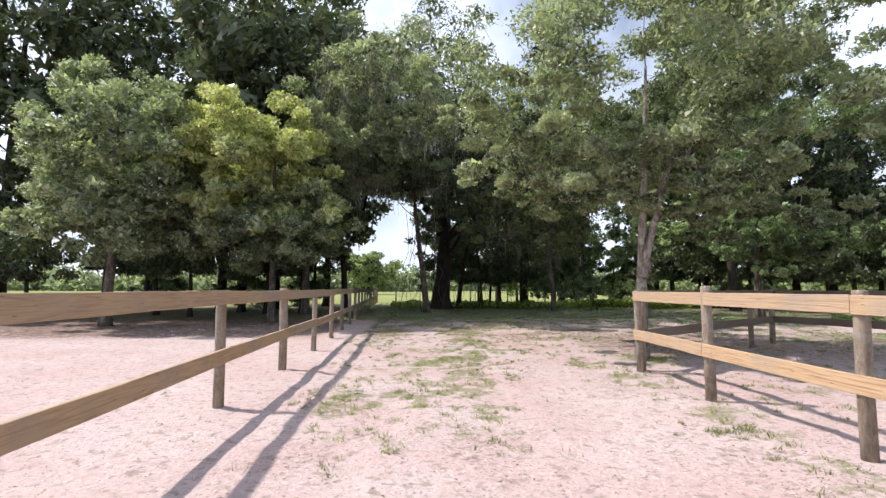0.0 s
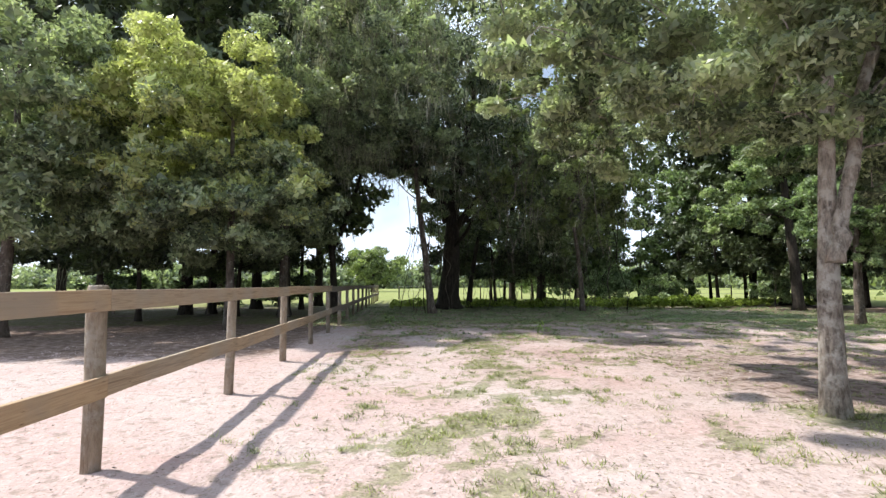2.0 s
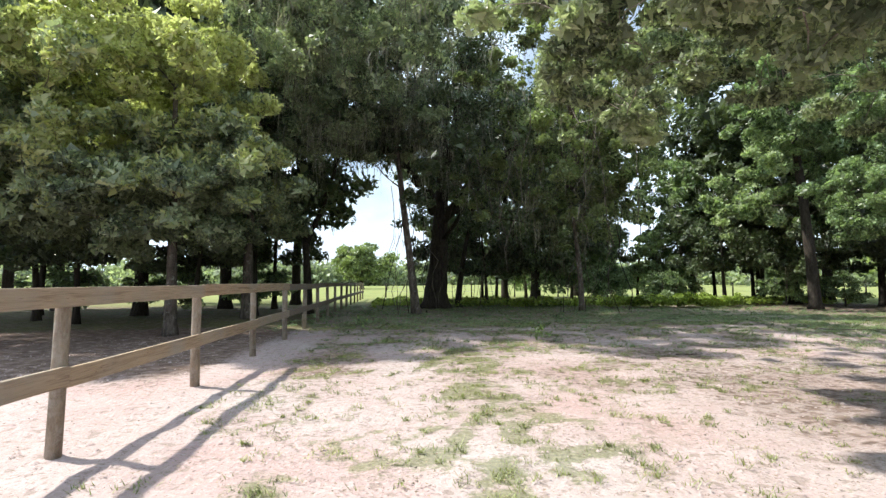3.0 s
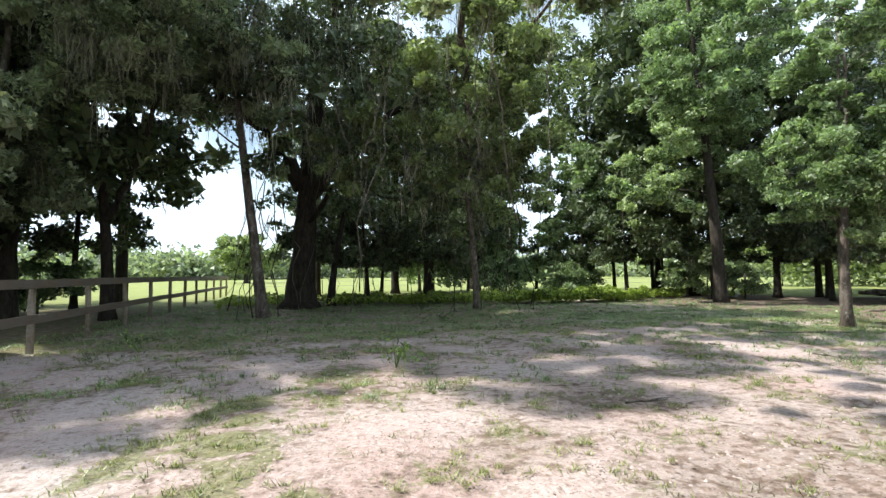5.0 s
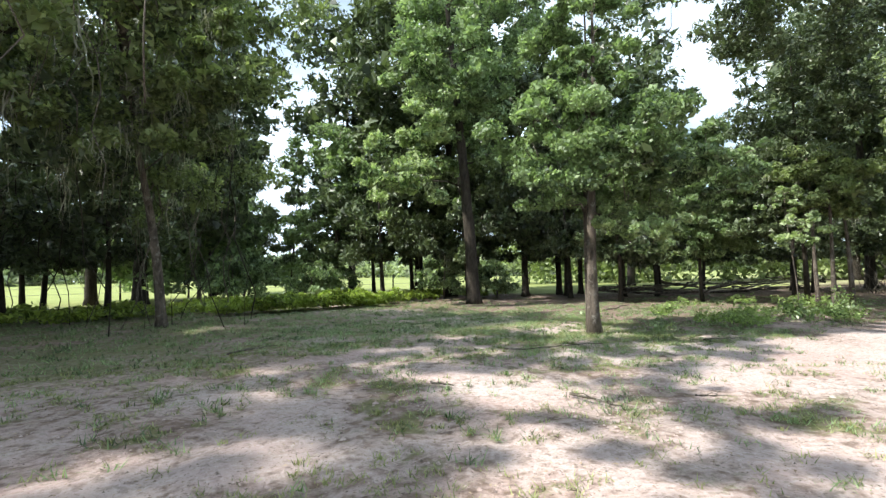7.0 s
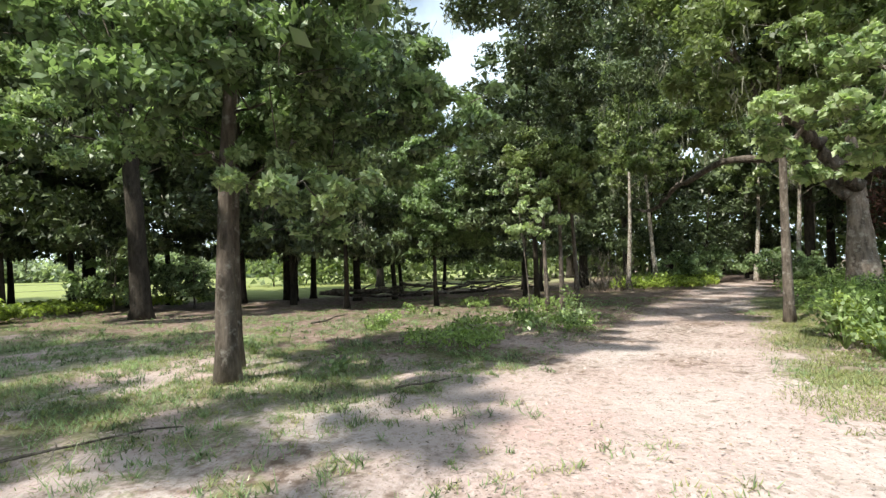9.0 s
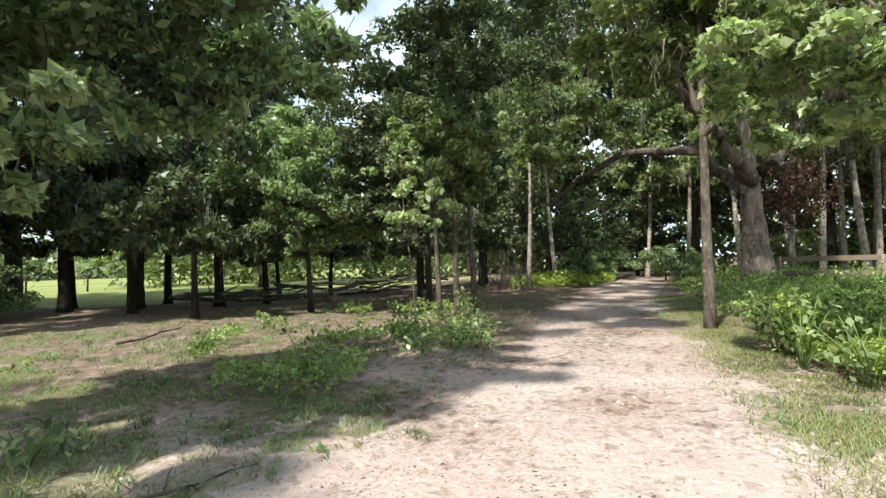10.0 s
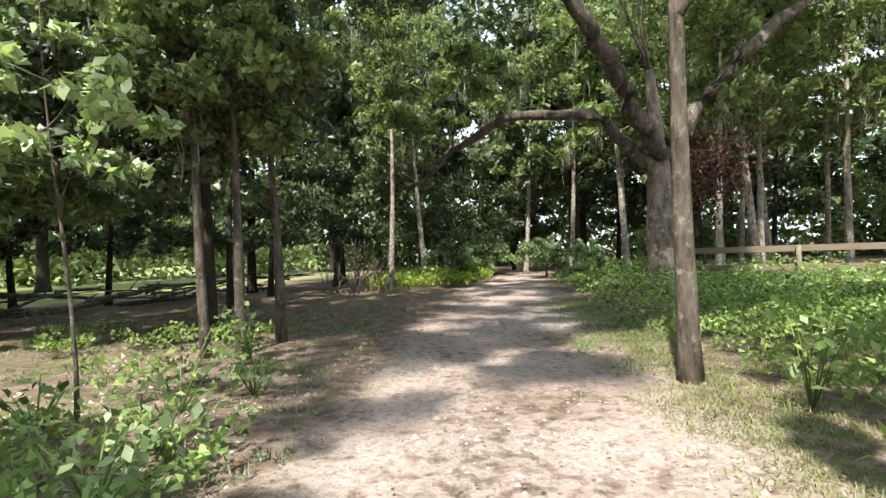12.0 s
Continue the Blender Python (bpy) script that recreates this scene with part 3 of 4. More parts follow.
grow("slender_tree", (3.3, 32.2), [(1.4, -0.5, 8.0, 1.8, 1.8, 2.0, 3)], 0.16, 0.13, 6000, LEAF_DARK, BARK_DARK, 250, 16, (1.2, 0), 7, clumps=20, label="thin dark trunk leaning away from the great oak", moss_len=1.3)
# Crowns beyond y -7 and their limbs are added high up to shade the sand.
grow("overhanging_tree", (8.2, 28.0), [(-2.2, -6.2, 6.4, 2.2, 2.2, 1.9, 4), (-0.5, -2.0, 7.4, 3.6, 3.6, 3.2, 8), (-2.9, -10.4, 5.8, 1.5, 1.3, 1.2, 2), (-5.0, -7.0, 7.2, 1.2, 1.1, 0.9, 1), (-2.6, -7.4, 9.0, 2.4, 2.0, 1.0, 3), (0.5, 1.0, 5.0, 3.2, 3.0, 2.6, 4), (-0.1, -3.6, 5.4, 1.2, 1.2, 1.8, 3), (-0.6, -8.4, 7.6, 1.7, 1.4, 0.9, 3), (-1.5, -3.4, 4.4, 1.9, 1.7, 1.2, 3), (-4.2, -2.4, 5.2, 1.9, 1.7, 1.5, 3)],
     0.12, 0.115, 70000, LEAF_OAK, BARK, 4200, 17, (-1.6, -2.0), 8, clumps=340, moss_len=1.1, clump=0.175, core=2.4, fill=0.16,
     limbs=[([(-0.6, -0.9, 4.6), (-1.6, -4.0, 6.6), (-2.8, -7.5, 6.9), (-2.9, -10, 6.4)], 0.13, 0.04), ([(-0.9, -1.4, 5.6), (-0.7, -4.5, 7.0), (-0.6, -8.2, 7.4)], 0.09, 0.03)], label="mossy tree with long limbs over the sandy clearing")
# The lit patch low on the left is painted with lighter leaves.
grow("vine_tree", (18.9, 28.2), [(-0.8, 0, 9.0, 2.8, 2.8, 4.6, 8), (-0.2, 0.2, 14.5, 3.2, 3.0, 4.2, 4), (-3.2, 0.3, 5.2, 1.9, 1.9, 2.4, 3), (-2.2, -0.5, 7.6, 2.0, 2.0, 2.0, 3), (0.9, 0.4, 6.6, 1.6, 1.6, 3.2, 3), (2.0, 0.6, 12.0, 3.4, 3.2, 3.4, 4)],
     0.25, 0.14, 52000, LEAF_FRESH, BARK_DARK, 500, 18, (-1.3, 0), 14.5, clumps=260, moss_len=1.0, sun_tint=(LEAF_SPRAY, lambda x, y, z: 1.5 - np.hypot((x + 3.4) / 1.3, (z - 5.2) / 2.1), "vine leaves tinted light as if sunlit"), label="tall tree draped in light green vines", plain=True, core=2.2, fill=0.18, clump=0.18)
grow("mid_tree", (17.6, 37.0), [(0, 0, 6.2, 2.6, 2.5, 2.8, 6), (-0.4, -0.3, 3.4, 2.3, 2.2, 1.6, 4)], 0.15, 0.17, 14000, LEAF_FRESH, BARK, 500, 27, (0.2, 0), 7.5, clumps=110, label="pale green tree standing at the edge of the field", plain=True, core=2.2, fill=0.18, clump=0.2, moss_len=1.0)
# Topmost crown is added above view to shade the track; low spray is tinted sunlit.
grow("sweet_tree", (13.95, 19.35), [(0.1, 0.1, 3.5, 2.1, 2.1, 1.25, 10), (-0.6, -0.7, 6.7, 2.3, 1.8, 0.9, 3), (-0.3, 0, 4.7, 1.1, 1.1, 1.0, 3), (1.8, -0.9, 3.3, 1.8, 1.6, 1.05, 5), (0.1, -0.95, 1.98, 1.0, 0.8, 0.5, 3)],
     0.115, 0.095, 60000, LEAF_FRESH, BARK, 0, 19, (0.1, 0), 6.2, clumps=270, sun_tint=(LEAF_SPRAY, lambda x, y, z: 1.25 - np.hypot(np.hypot(x - 0.1, y + 0.95) / 1.0, (z - 1.98) / 0.55), "lower spray tinted pale as if sunlit"), label="young broadleaf tree with a straight trunk at the track", clump=0.155, fill=0.1, core=2.2)
# The two crowns above 7 m are unseen, added to shade the track.
grow("young_tree", (14.55, 19.85), [(0.2, 0.2, 3.0, 1.1, 1.1, 0.8, 3), (0.2, 0.2, 6.2, 1.2, 1.2, 1.6, 3), (2.8, -3.0, 7.6, 2.2, 1.5, 0.8, 4), (1.6, -2.4, 8.1, 2.4, 1.9, 0.9, 4)], 0.075, 0.11, 26000, LEAF_FRESH, BARK, 0, 20, (0.1, 0.1), 7, clumps=90, label="thin young tree close to its broader neighbour", fill=0.05, core=1.6, plain=True)
grow("mossy_oak", (-4.8, 24.9), [(0.2, 0, 6.6, 2.9, 2.7, 2.9, 8), (0.2, 0.0, 3.6, 1.9, 1.9, 1.5, 5), (-2.4, 0.6, 4.2, 2.0, 1.8, 1.8, 4)], 0.2, 0.135, 24000, LEAF_GREY, BARK, 1100, 36, (0.3, -0.2), 8.5, clumps=170,
     label="grey-green oak veiled in hanging moss behind the fence", moss_len=1.6, plain=True, core=2.0, clump=0.18)
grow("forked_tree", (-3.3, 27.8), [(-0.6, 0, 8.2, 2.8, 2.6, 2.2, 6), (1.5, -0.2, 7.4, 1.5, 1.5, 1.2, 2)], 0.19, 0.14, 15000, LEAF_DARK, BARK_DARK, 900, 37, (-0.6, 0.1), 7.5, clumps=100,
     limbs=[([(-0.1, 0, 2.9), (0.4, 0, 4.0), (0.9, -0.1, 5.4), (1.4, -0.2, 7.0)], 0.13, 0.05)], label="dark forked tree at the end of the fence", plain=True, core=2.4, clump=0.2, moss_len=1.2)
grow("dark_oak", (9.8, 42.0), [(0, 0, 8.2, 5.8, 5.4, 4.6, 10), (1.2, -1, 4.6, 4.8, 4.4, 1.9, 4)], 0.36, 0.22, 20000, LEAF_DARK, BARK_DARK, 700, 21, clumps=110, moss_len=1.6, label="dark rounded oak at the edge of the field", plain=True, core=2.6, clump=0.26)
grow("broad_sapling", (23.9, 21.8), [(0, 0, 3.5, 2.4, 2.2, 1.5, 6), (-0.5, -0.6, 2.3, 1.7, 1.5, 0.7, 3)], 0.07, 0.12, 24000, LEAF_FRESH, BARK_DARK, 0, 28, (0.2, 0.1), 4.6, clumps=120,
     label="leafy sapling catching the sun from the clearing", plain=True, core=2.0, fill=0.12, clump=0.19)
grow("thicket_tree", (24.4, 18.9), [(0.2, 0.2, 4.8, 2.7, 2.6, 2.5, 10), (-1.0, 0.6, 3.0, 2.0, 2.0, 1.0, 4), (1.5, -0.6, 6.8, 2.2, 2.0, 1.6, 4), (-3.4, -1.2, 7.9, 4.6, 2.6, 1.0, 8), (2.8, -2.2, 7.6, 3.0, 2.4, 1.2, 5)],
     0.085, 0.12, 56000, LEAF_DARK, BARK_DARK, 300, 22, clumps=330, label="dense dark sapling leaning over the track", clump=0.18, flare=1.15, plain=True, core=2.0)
for k, (sx, sy, sr, seed) in enumerate([(22.7, 18.1, 0.065, 31), (22.9, 17.75, 0.075, 32), (23.7, 17.6, 0.08, 33)]):
    grow("sapling", (sx, sy), [(0.1, 0.1, 3.6, 1.2, 1.2, 1.1, 3)], sr, 0.115, 6000, LEAF_OAK, BARK, 40, seed, (0.15 * (k - 1), 0.1), 4.2, clumps=20,
         label="thin sapling trunk at the edge of the track", group="saplings by the track", flare=1.15)
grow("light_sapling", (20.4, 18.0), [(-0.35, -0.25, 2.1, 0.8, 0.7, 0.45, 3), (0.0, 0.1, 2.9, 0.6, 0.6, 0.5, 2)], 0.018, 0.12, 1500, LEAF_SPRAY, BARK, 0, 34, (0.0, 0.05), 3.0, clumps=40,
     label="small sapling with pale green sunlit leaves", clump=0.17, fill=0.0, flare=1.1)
grow("straight_tree", (21.0, 13.3), [(0.2, -0.4, 6.8, 2.3, 2.3, 1.9, 6), (-0.6, -1.3, 4.4, 1.4, 1.5, 1.0, 3), (0.5, 0.2, 4.9, 1.6, 1.6, 0.9, 4)], 0.095, 0.115, 30000, LEAF_OAK, BARK, 1400, 23, (0.12, -0.05), 7.0, clumps=110,
     limbs=[([(0.05, -0.02, 3.0), (0.1, -0.5, 3.7), (0.2, -1.3, 4.7)], 0.05, 0.02), ([(0.05, 0, 3.3), (0, 0.35, 4.2), (0.2, 0.8, 5.6)], 0.07, 0.03)],
     label="straight slim tree with scaly pale bark beside the track", flare=1.25, moss_len=1.0, core=2.2, plain=True)
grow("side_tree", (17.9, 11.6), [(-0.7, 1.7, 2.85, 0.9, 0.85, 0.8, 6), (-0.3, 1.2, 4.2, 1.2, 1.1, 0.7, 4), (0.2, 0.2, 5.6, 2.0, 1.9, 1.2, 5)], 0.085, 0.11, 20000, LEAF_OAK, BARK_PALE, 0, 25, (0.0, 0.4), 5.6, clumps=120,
     limbs=[([(0, 0.1, 2.2), (-0.3, 0.8, 3.1), (-0.7, 1.7, 3.5)], 0.04, 0.015)], sun_tint=(LEAF_SPRAY, lambda x, y, z: 3.9 - z, "drooping bright green sprays"), label="leafy young tree with drooping bright green sprays", fill=0.0, clump=0.2)
great = grow("great_oak", (28.5, 10.25), [(-1.5, 2.0, 9.6, 5.0, 5.0, 2.6, 8), (1.0, -4.0, 9.0, 4.5, 4.0, 2.6, 6), (-5.0, 3.5, 8.4, 3.4, 3.2, 1.9, 5), (2.6, 5.0, 5.6, 2.2, 2.0, 1.2, 3)],
     0.46, 0.15, 36000, LEAF_OAK, BARK_SUN, 2200, 24, (0.3, 0.2), 5.2, clumps=150, moss_len=1.3, clump=0.22, flare=1.5, limb_bark=BARK,
     limbs=[([(0, 0.1, 3.2), (-1.0, 1.2, 4.4), (-1.9, 2.1, 5.3), (-3.2, 3.8, 7.2), (-4.6, 4.6, 8.6)], 0.23, 0.1), ([(0, 0.3, 2.9), (0.4, 1.5, 4.3), (1.5, 3.4, 4.6), (2.6, 4.8, 4.0), (3.6, 5.8, 3.2), (4.4, 6.6, 3.4)], 0.16, 0.05),
            ([(0.1, -0.1, 3.4), (0.4, -2.0, 5.5), (0.6, -4.5, 7.5)], 0.22, 0.1)],
     label="great old oak with pale sunlit trunk and long limbs", plain=True, core=2.6)
r_dead = np.random.default_rng(26)
child("dead_foliage", leaves_mesh("dead_foliage", np.array((0.4, -1.1, 2.75)) + r_dead.normal(size=(1700, 3)) * np.array((0.4, 0.5, 0.45)), 0.13, DEAD, r_dead, 0.4, 0.2, 1.2), great, "hanging mass of dead red-brown leaves")

# ---- woods behind: a few tall trees, repeated ----
protos = [
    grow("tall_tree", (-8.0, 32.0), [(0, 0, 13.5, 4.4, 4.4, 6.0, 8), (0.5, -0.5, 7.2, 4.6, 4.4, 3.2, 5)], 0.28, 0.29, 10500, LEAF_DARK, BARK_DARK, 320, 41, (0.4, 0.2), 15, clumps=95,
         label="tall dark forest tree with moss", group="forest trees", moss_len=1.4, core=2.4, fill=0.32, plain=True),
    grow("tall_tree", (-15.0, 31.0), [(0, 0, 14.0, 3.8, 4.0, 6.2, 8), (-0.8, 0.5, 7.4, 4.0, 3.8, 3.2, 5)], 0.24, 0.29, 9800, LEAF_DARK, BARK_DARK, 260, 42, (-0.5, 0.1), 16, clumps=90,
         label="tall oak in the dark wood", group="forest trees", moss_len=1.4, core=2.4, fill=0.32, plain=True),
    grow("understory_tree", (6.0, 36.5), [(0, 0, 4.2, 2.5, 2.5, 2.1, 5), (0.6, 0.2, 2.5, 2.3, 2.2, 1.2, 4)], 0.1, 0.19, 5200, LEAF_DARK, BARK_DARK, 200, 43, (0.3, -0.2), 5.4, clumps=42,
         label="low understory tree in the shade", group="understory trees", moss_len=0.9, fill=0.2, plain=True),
    grow("slim_tree", (38.0, 4.0), [(0, 0, 9.5, 2.4, 2.4, 3.2, 5), (0.4, 0, 6.0, 1.8, 1.8, 1.5, 2)], 0.14, 0.22, 5000, LEAF_OAK, BARK_PALE, 900, 44, (0.6, -0.3), 10, clumps=50,
         label="slim pale-trunked tree in the open wood", group="slim forest trees", moss_len=1.5, fill=0.2, plain=True),
    grow("bush", (12.6, 37.0), [(0, 0, 1.2, 1.6, 1.6, 1.1, 5)], 0.05, 0.14, 4000, LEAF_FRESH, BARK, 0, 45, clumps=34, label="leafy bright green bush", category="bush", group="bushes"),
]


def plant(k, spots, seed):
    rng = random.Random(seed)
    for x, y, s in spots:
        copy_thing(protos[k], pose(x, y, 0, 0, 0, rng.uniform(0, 360)) @ Matrix.Diagonal((s, s, s * rng.uniform(0.92, 1.1), 1)))


plant(0, [(-21, 28, 1.15), (-30, 31, 1.2), (-5.2, 26.5, 0.85), (-12, 38, 1.2), (24.5, 30.5, 0.62), (50, 16, 1.2), (-25, 26, 1.0), (42.5, 9, 0.95), (38.5, 20.0, 0.85), (55, 24, 1.2), (8.0, 44, 0.95),
          (52, -6, 1.2), (58, 10, 1.3), (22.5, 33.8, 1.0), (29, 39, 1.2), (16, 52, 0.9)], 1)
plant(1, [(-34, 27, 1.1), (13.2, 42.5, 0.85), (20.8, 41, 0.9), (-8.6, 27.6, 0.8), (-5.5, 36, 1.1), (-18, 32, 1.0), (25.8, 29.0, 0.58), (26.5, 30.0, 0.62), (46, 18.5, 1.0), (27.3, 29.3, 0.55), (26.0, 26.2, 0.6), (40, 34, 1.1), (52, 6, 1.1), (46, 1, 1.0), (22, 36, 1.0), (34.0, 22.0, 0.65), (-9.5, 27, 1.0), (41, -8, 1.1), (32, -12, 1.1), (3.0, 41, 0.8)], 2)
plant(2, [(-6.8, 25.5, 1.1), (-5.5, 31.4, 1.25), (-11.5, 24.5, 1.2), (-13.5, 27.5, 1.3), (-19.5, 24.5, 1.1), (18.6, 45, 1.1), (7.6, 33.6, 1.1), (5.0, 33.8, 1.0), (21.0, 35.2, 1.2), (23.6, 33.4, 1.2), (25.6, 31.6, 1.1), (5.4, 38.2, 1.1), (29.4, 26.2, 0.9), (31.0, 24.9, 0.9), (36, 19.6, 0.9), (39.5, 16.6, 0.85), (26.8, 25.0, 1.0), (20.8, 30.6, 1.0),
          (43, 13.9, 1.0), (28.7, 20.4, 0.9), (32.5, 20.8, 0.95), (47, 11.5, 1.1), (-14, 20, 0.9), (18.2, 33.5, 1.1), (24.0, 27.5, 1.0), (22.6, 24.2, 0.85), (2.6, 36.0, 1.0), (20.4, 38.0, 1.2), (-9.5, 23.2, 1.0), (44, -2, 1.5), (48, 5, 1.5), (29, -6, 1.3)], 3)
plant(3, [(33, 5.5, 1.0), (36, 8.6, 0.95), (40, 7.2, 1.0), (34.5, 1.5, 1.0), (31, -2, 1.05), (39, -1, 1.0), (43, 4.2, 1.1), (27.5, -3, 1.0), (36.5, 10.6, 0.8), (41.5, 11.6, 0.9), (36.5, 16.2, 0.85), (33.2, 17.2, 0.75), (45, 8.5, 1.0),
          (23.5, -6, 1.0), (48, -3, 1.1), (30.5, 3.0, 0.9), (35, 4.2, 0.9), (32.5, -0.5, 1.0), (37.5, 6.2, 0.95), (31.8, 7.4, 0.8), (34, -4, 1.0), (42, 1, 1.05), (37, 2.6, 0.95), (29, -1, 0.9)], 4)
plant(4, [(13.6, 38.5, 1.1), (15.2, 34.6, 0.8), (20.6, 32, 0.9), (22.0, 30.0, 0.8), (-8.5, 27, 1.0), (-13, 28, 1.0), (37.5, 15.4, 0.8), (40.5, 13.9, 0.9), (38.5, 11.2, 0.8), (34.0, 10.8, 0.6), (-6.0, 30, 1.0), (16.8, 36, 0.9), (12.6, 42.5, 2.2), (15.4, 45.5, 2.7), (10.2, 47, 2.4)], 5)
# closing woods behind the walker
plant(0, [(-4, -16, 1.1), (12, -14, 1.0)], 6)
far_crown = grow("field_tree", (-7.6, 104), [(0, 0, 5.0, 6.4, 6.0, 3.6, 8)], 0.4, 0.55, 9000, LEAF_OAK, BARK_DARK, 0, 51, clumps=70, label="lone rounded tree standing in the field")


def far_woods():
    """Line of woods round the field; the grey leaf colour stands in for haze."""
    rng = np.random.default_rng(61)
    pts = []
    for a in np.arange(-62, 78, 0.75):
        d = 210 + 40 * math.sin(a * 0.11) + rng.uniform(-25, 25)
        h = rng.uniform(5, 11)
        c = np.array((5 + d * math.sin(radians(a)), 10 + d * math.cos(radians(a)), h * 0.5))
        pts.append(c + rng.normal(size=(360, 3)) * np.array((3.2, 3.2, h * 0.26)))
    me = leaves_mesh("far_woods", np.vstack(pts), 1.6, LEAF_GREY, rng, 0.9, plain=True)
    tagged(new("far_woods", me), "distant line of grey-green woods beyond the field", "woods", kind="stuff")


far_woods()


def wood_belt(line, h, seed, n=70):
    """A deep belt of shaded forest that closes the view."""
    r = np.random.default_rng(seed)
    pts = []
    for (ax, ay), (bx, by) in zip(line, line[1:]):
        for k in range(n):
            u = r.uniform()
            c = np.array((ax + (bx - ax) * u + r.normal() * 2.5, ay + (by - ay) * u + r.normal() * 2.5, 0.3 + r.uniform() ** 1.5 * h))
            pts.append(c + r.normal(size=(115, 3)) * np.array((1.5, 1.5, 0.95)))
    me = leaves_mesh("wood_belt", np.vstack(pts), 0.5, LEAF_OAK, r, 0.8, plain=True)
    tagged(new("wood_belt", me), "deep shaded forest closing the view", "woods", kind="stuff")


wood_belt([(60, 22), (64, 8), (60, -8), (48, -18), (30, -22)], 10, 62, 85)
wood_belt([(62, 22), (56, 38), (44, 46)], 9, 63, 70)


# ---- field fence ----
def field_fence():
    root = tagged(new("wire_fence"), "low wire fence on dark wooden stakes along the field", "fence")
    root.matrix_basis = pose(-1, 50, 0)
    me = Tubes().add([(0, 0, -0.1), (0, 0, 0.6), (0, 0, 1.15)], [0.06, 0.055, 0.05], 8, 0.1).mesh("stake", BARK_DARK)
    for k in range(15):
        s = child("stake", me, root)
        s.matrix_basis = pose(3.6 * k, -0.35 * k, 0, 0, 2 * math.sin(k * 7.3), k * 50)
    for z in (0.45, 0.8, 1.1):
        child("wire", Tubes().add([(3.6 * k, -0.35 * k - 0.06, z) for k in range(15)], [0.012] * 15, 4).mesh("wire", WIRE), root)


field_fence()


# ---- low plants ----
def scatter(rng, n, x0, x1, y0, y1, keep):
    p = np.column_stack([rng.uniform(x0, x1, n), rng.uniform(y0, y1, n)])
    return p[keep(p[:, 0], p[:, 1], rng.uniform(size=n))]


def blades(name, p, height, mat, rng, label, width=0.009):
    """Grass blades: bent, two-piece slivers."""
    n = len(p)
    a = rng.uniform(0, 2 * math.pi, n)
    d = np.column_stack([np.cos(a), np.sin(a), np.zeros(n)])
    s = np.column_stack([-np.sin(a), np.cos(a), np.zeros(n)]) * width
    h = (height * rng.uniform(0.4, 1.3, n))[:, None]
    b = np.column_stack([p, np.full(n, -0.015)])
    tip = b + d * h * rng.uniform(0.3, 1.7, n)[:, None] + np.array((0, 0, 0.85)) * h
    v = np.stack([b - s, b + s, tip], axis=1)
    me = raw_mesh(name, v.reshape(-1, 3), np.arange(3 * n).reshape(n, 3), mat)
    return tagged(new(name, me), label, "grass", kind="stuff")


def clumped(x, y, f, s=0.0):
    return np.array([noise.noise(Vector((a * f, b * f, 11 + s))) for a, b in zip(x, y)])


rng = np.random.default_rng(71)


def tufts(name, p, per, spread, height, mat, rng, label, width=0.005):
    """Low tufts: blades that fan out from scattered crowns, some worn thin."""
    k = np.maximum(3, (per * rng.uniform(0.3, 1.5, len(p))).astype(int))
    q = np.repeat(p, k, axis=0) + rng.normal(size=(k.sum(), 2)) * np.repeat(spread * rng.uniform(0.4, 1.4, len(p)), k)[:, None]
    return blades(name, q, height, mat, rng, label, width)


def tuft_spots(x, y, u):
    g, li, f = zones(x, y)
    c = clumped(x, y, 1.3) * 0.6 + clumped(x, y, 4.0) * 0.5
    return (g > 0.1) & (u < g * 1.15) & (c > 0.16 - g * 0.7)


tufts("short_grass", scatter(rng, 38000, -2, 16, 1.5, 22, tuft_spots), 15, 0.035, 0.045, GRASS, rng, "short sparse tufts of grass on the sand", 0.0045)
tufts("shade_grass", scatter(rng, 15000, -3, 20, 16, 34, tuft_spots), 12, 0.05, 0.085, LEAF_FRESH, rng, "long soft grass in the shade", 0.006)
tufts("wood_grass", scatter(rng, 20000, 9, 28, 10, 25, tuft_spots), 13, 0.045, 0.06, LEAF_FRESH, rng, "grass along the wooded track", 0.005)


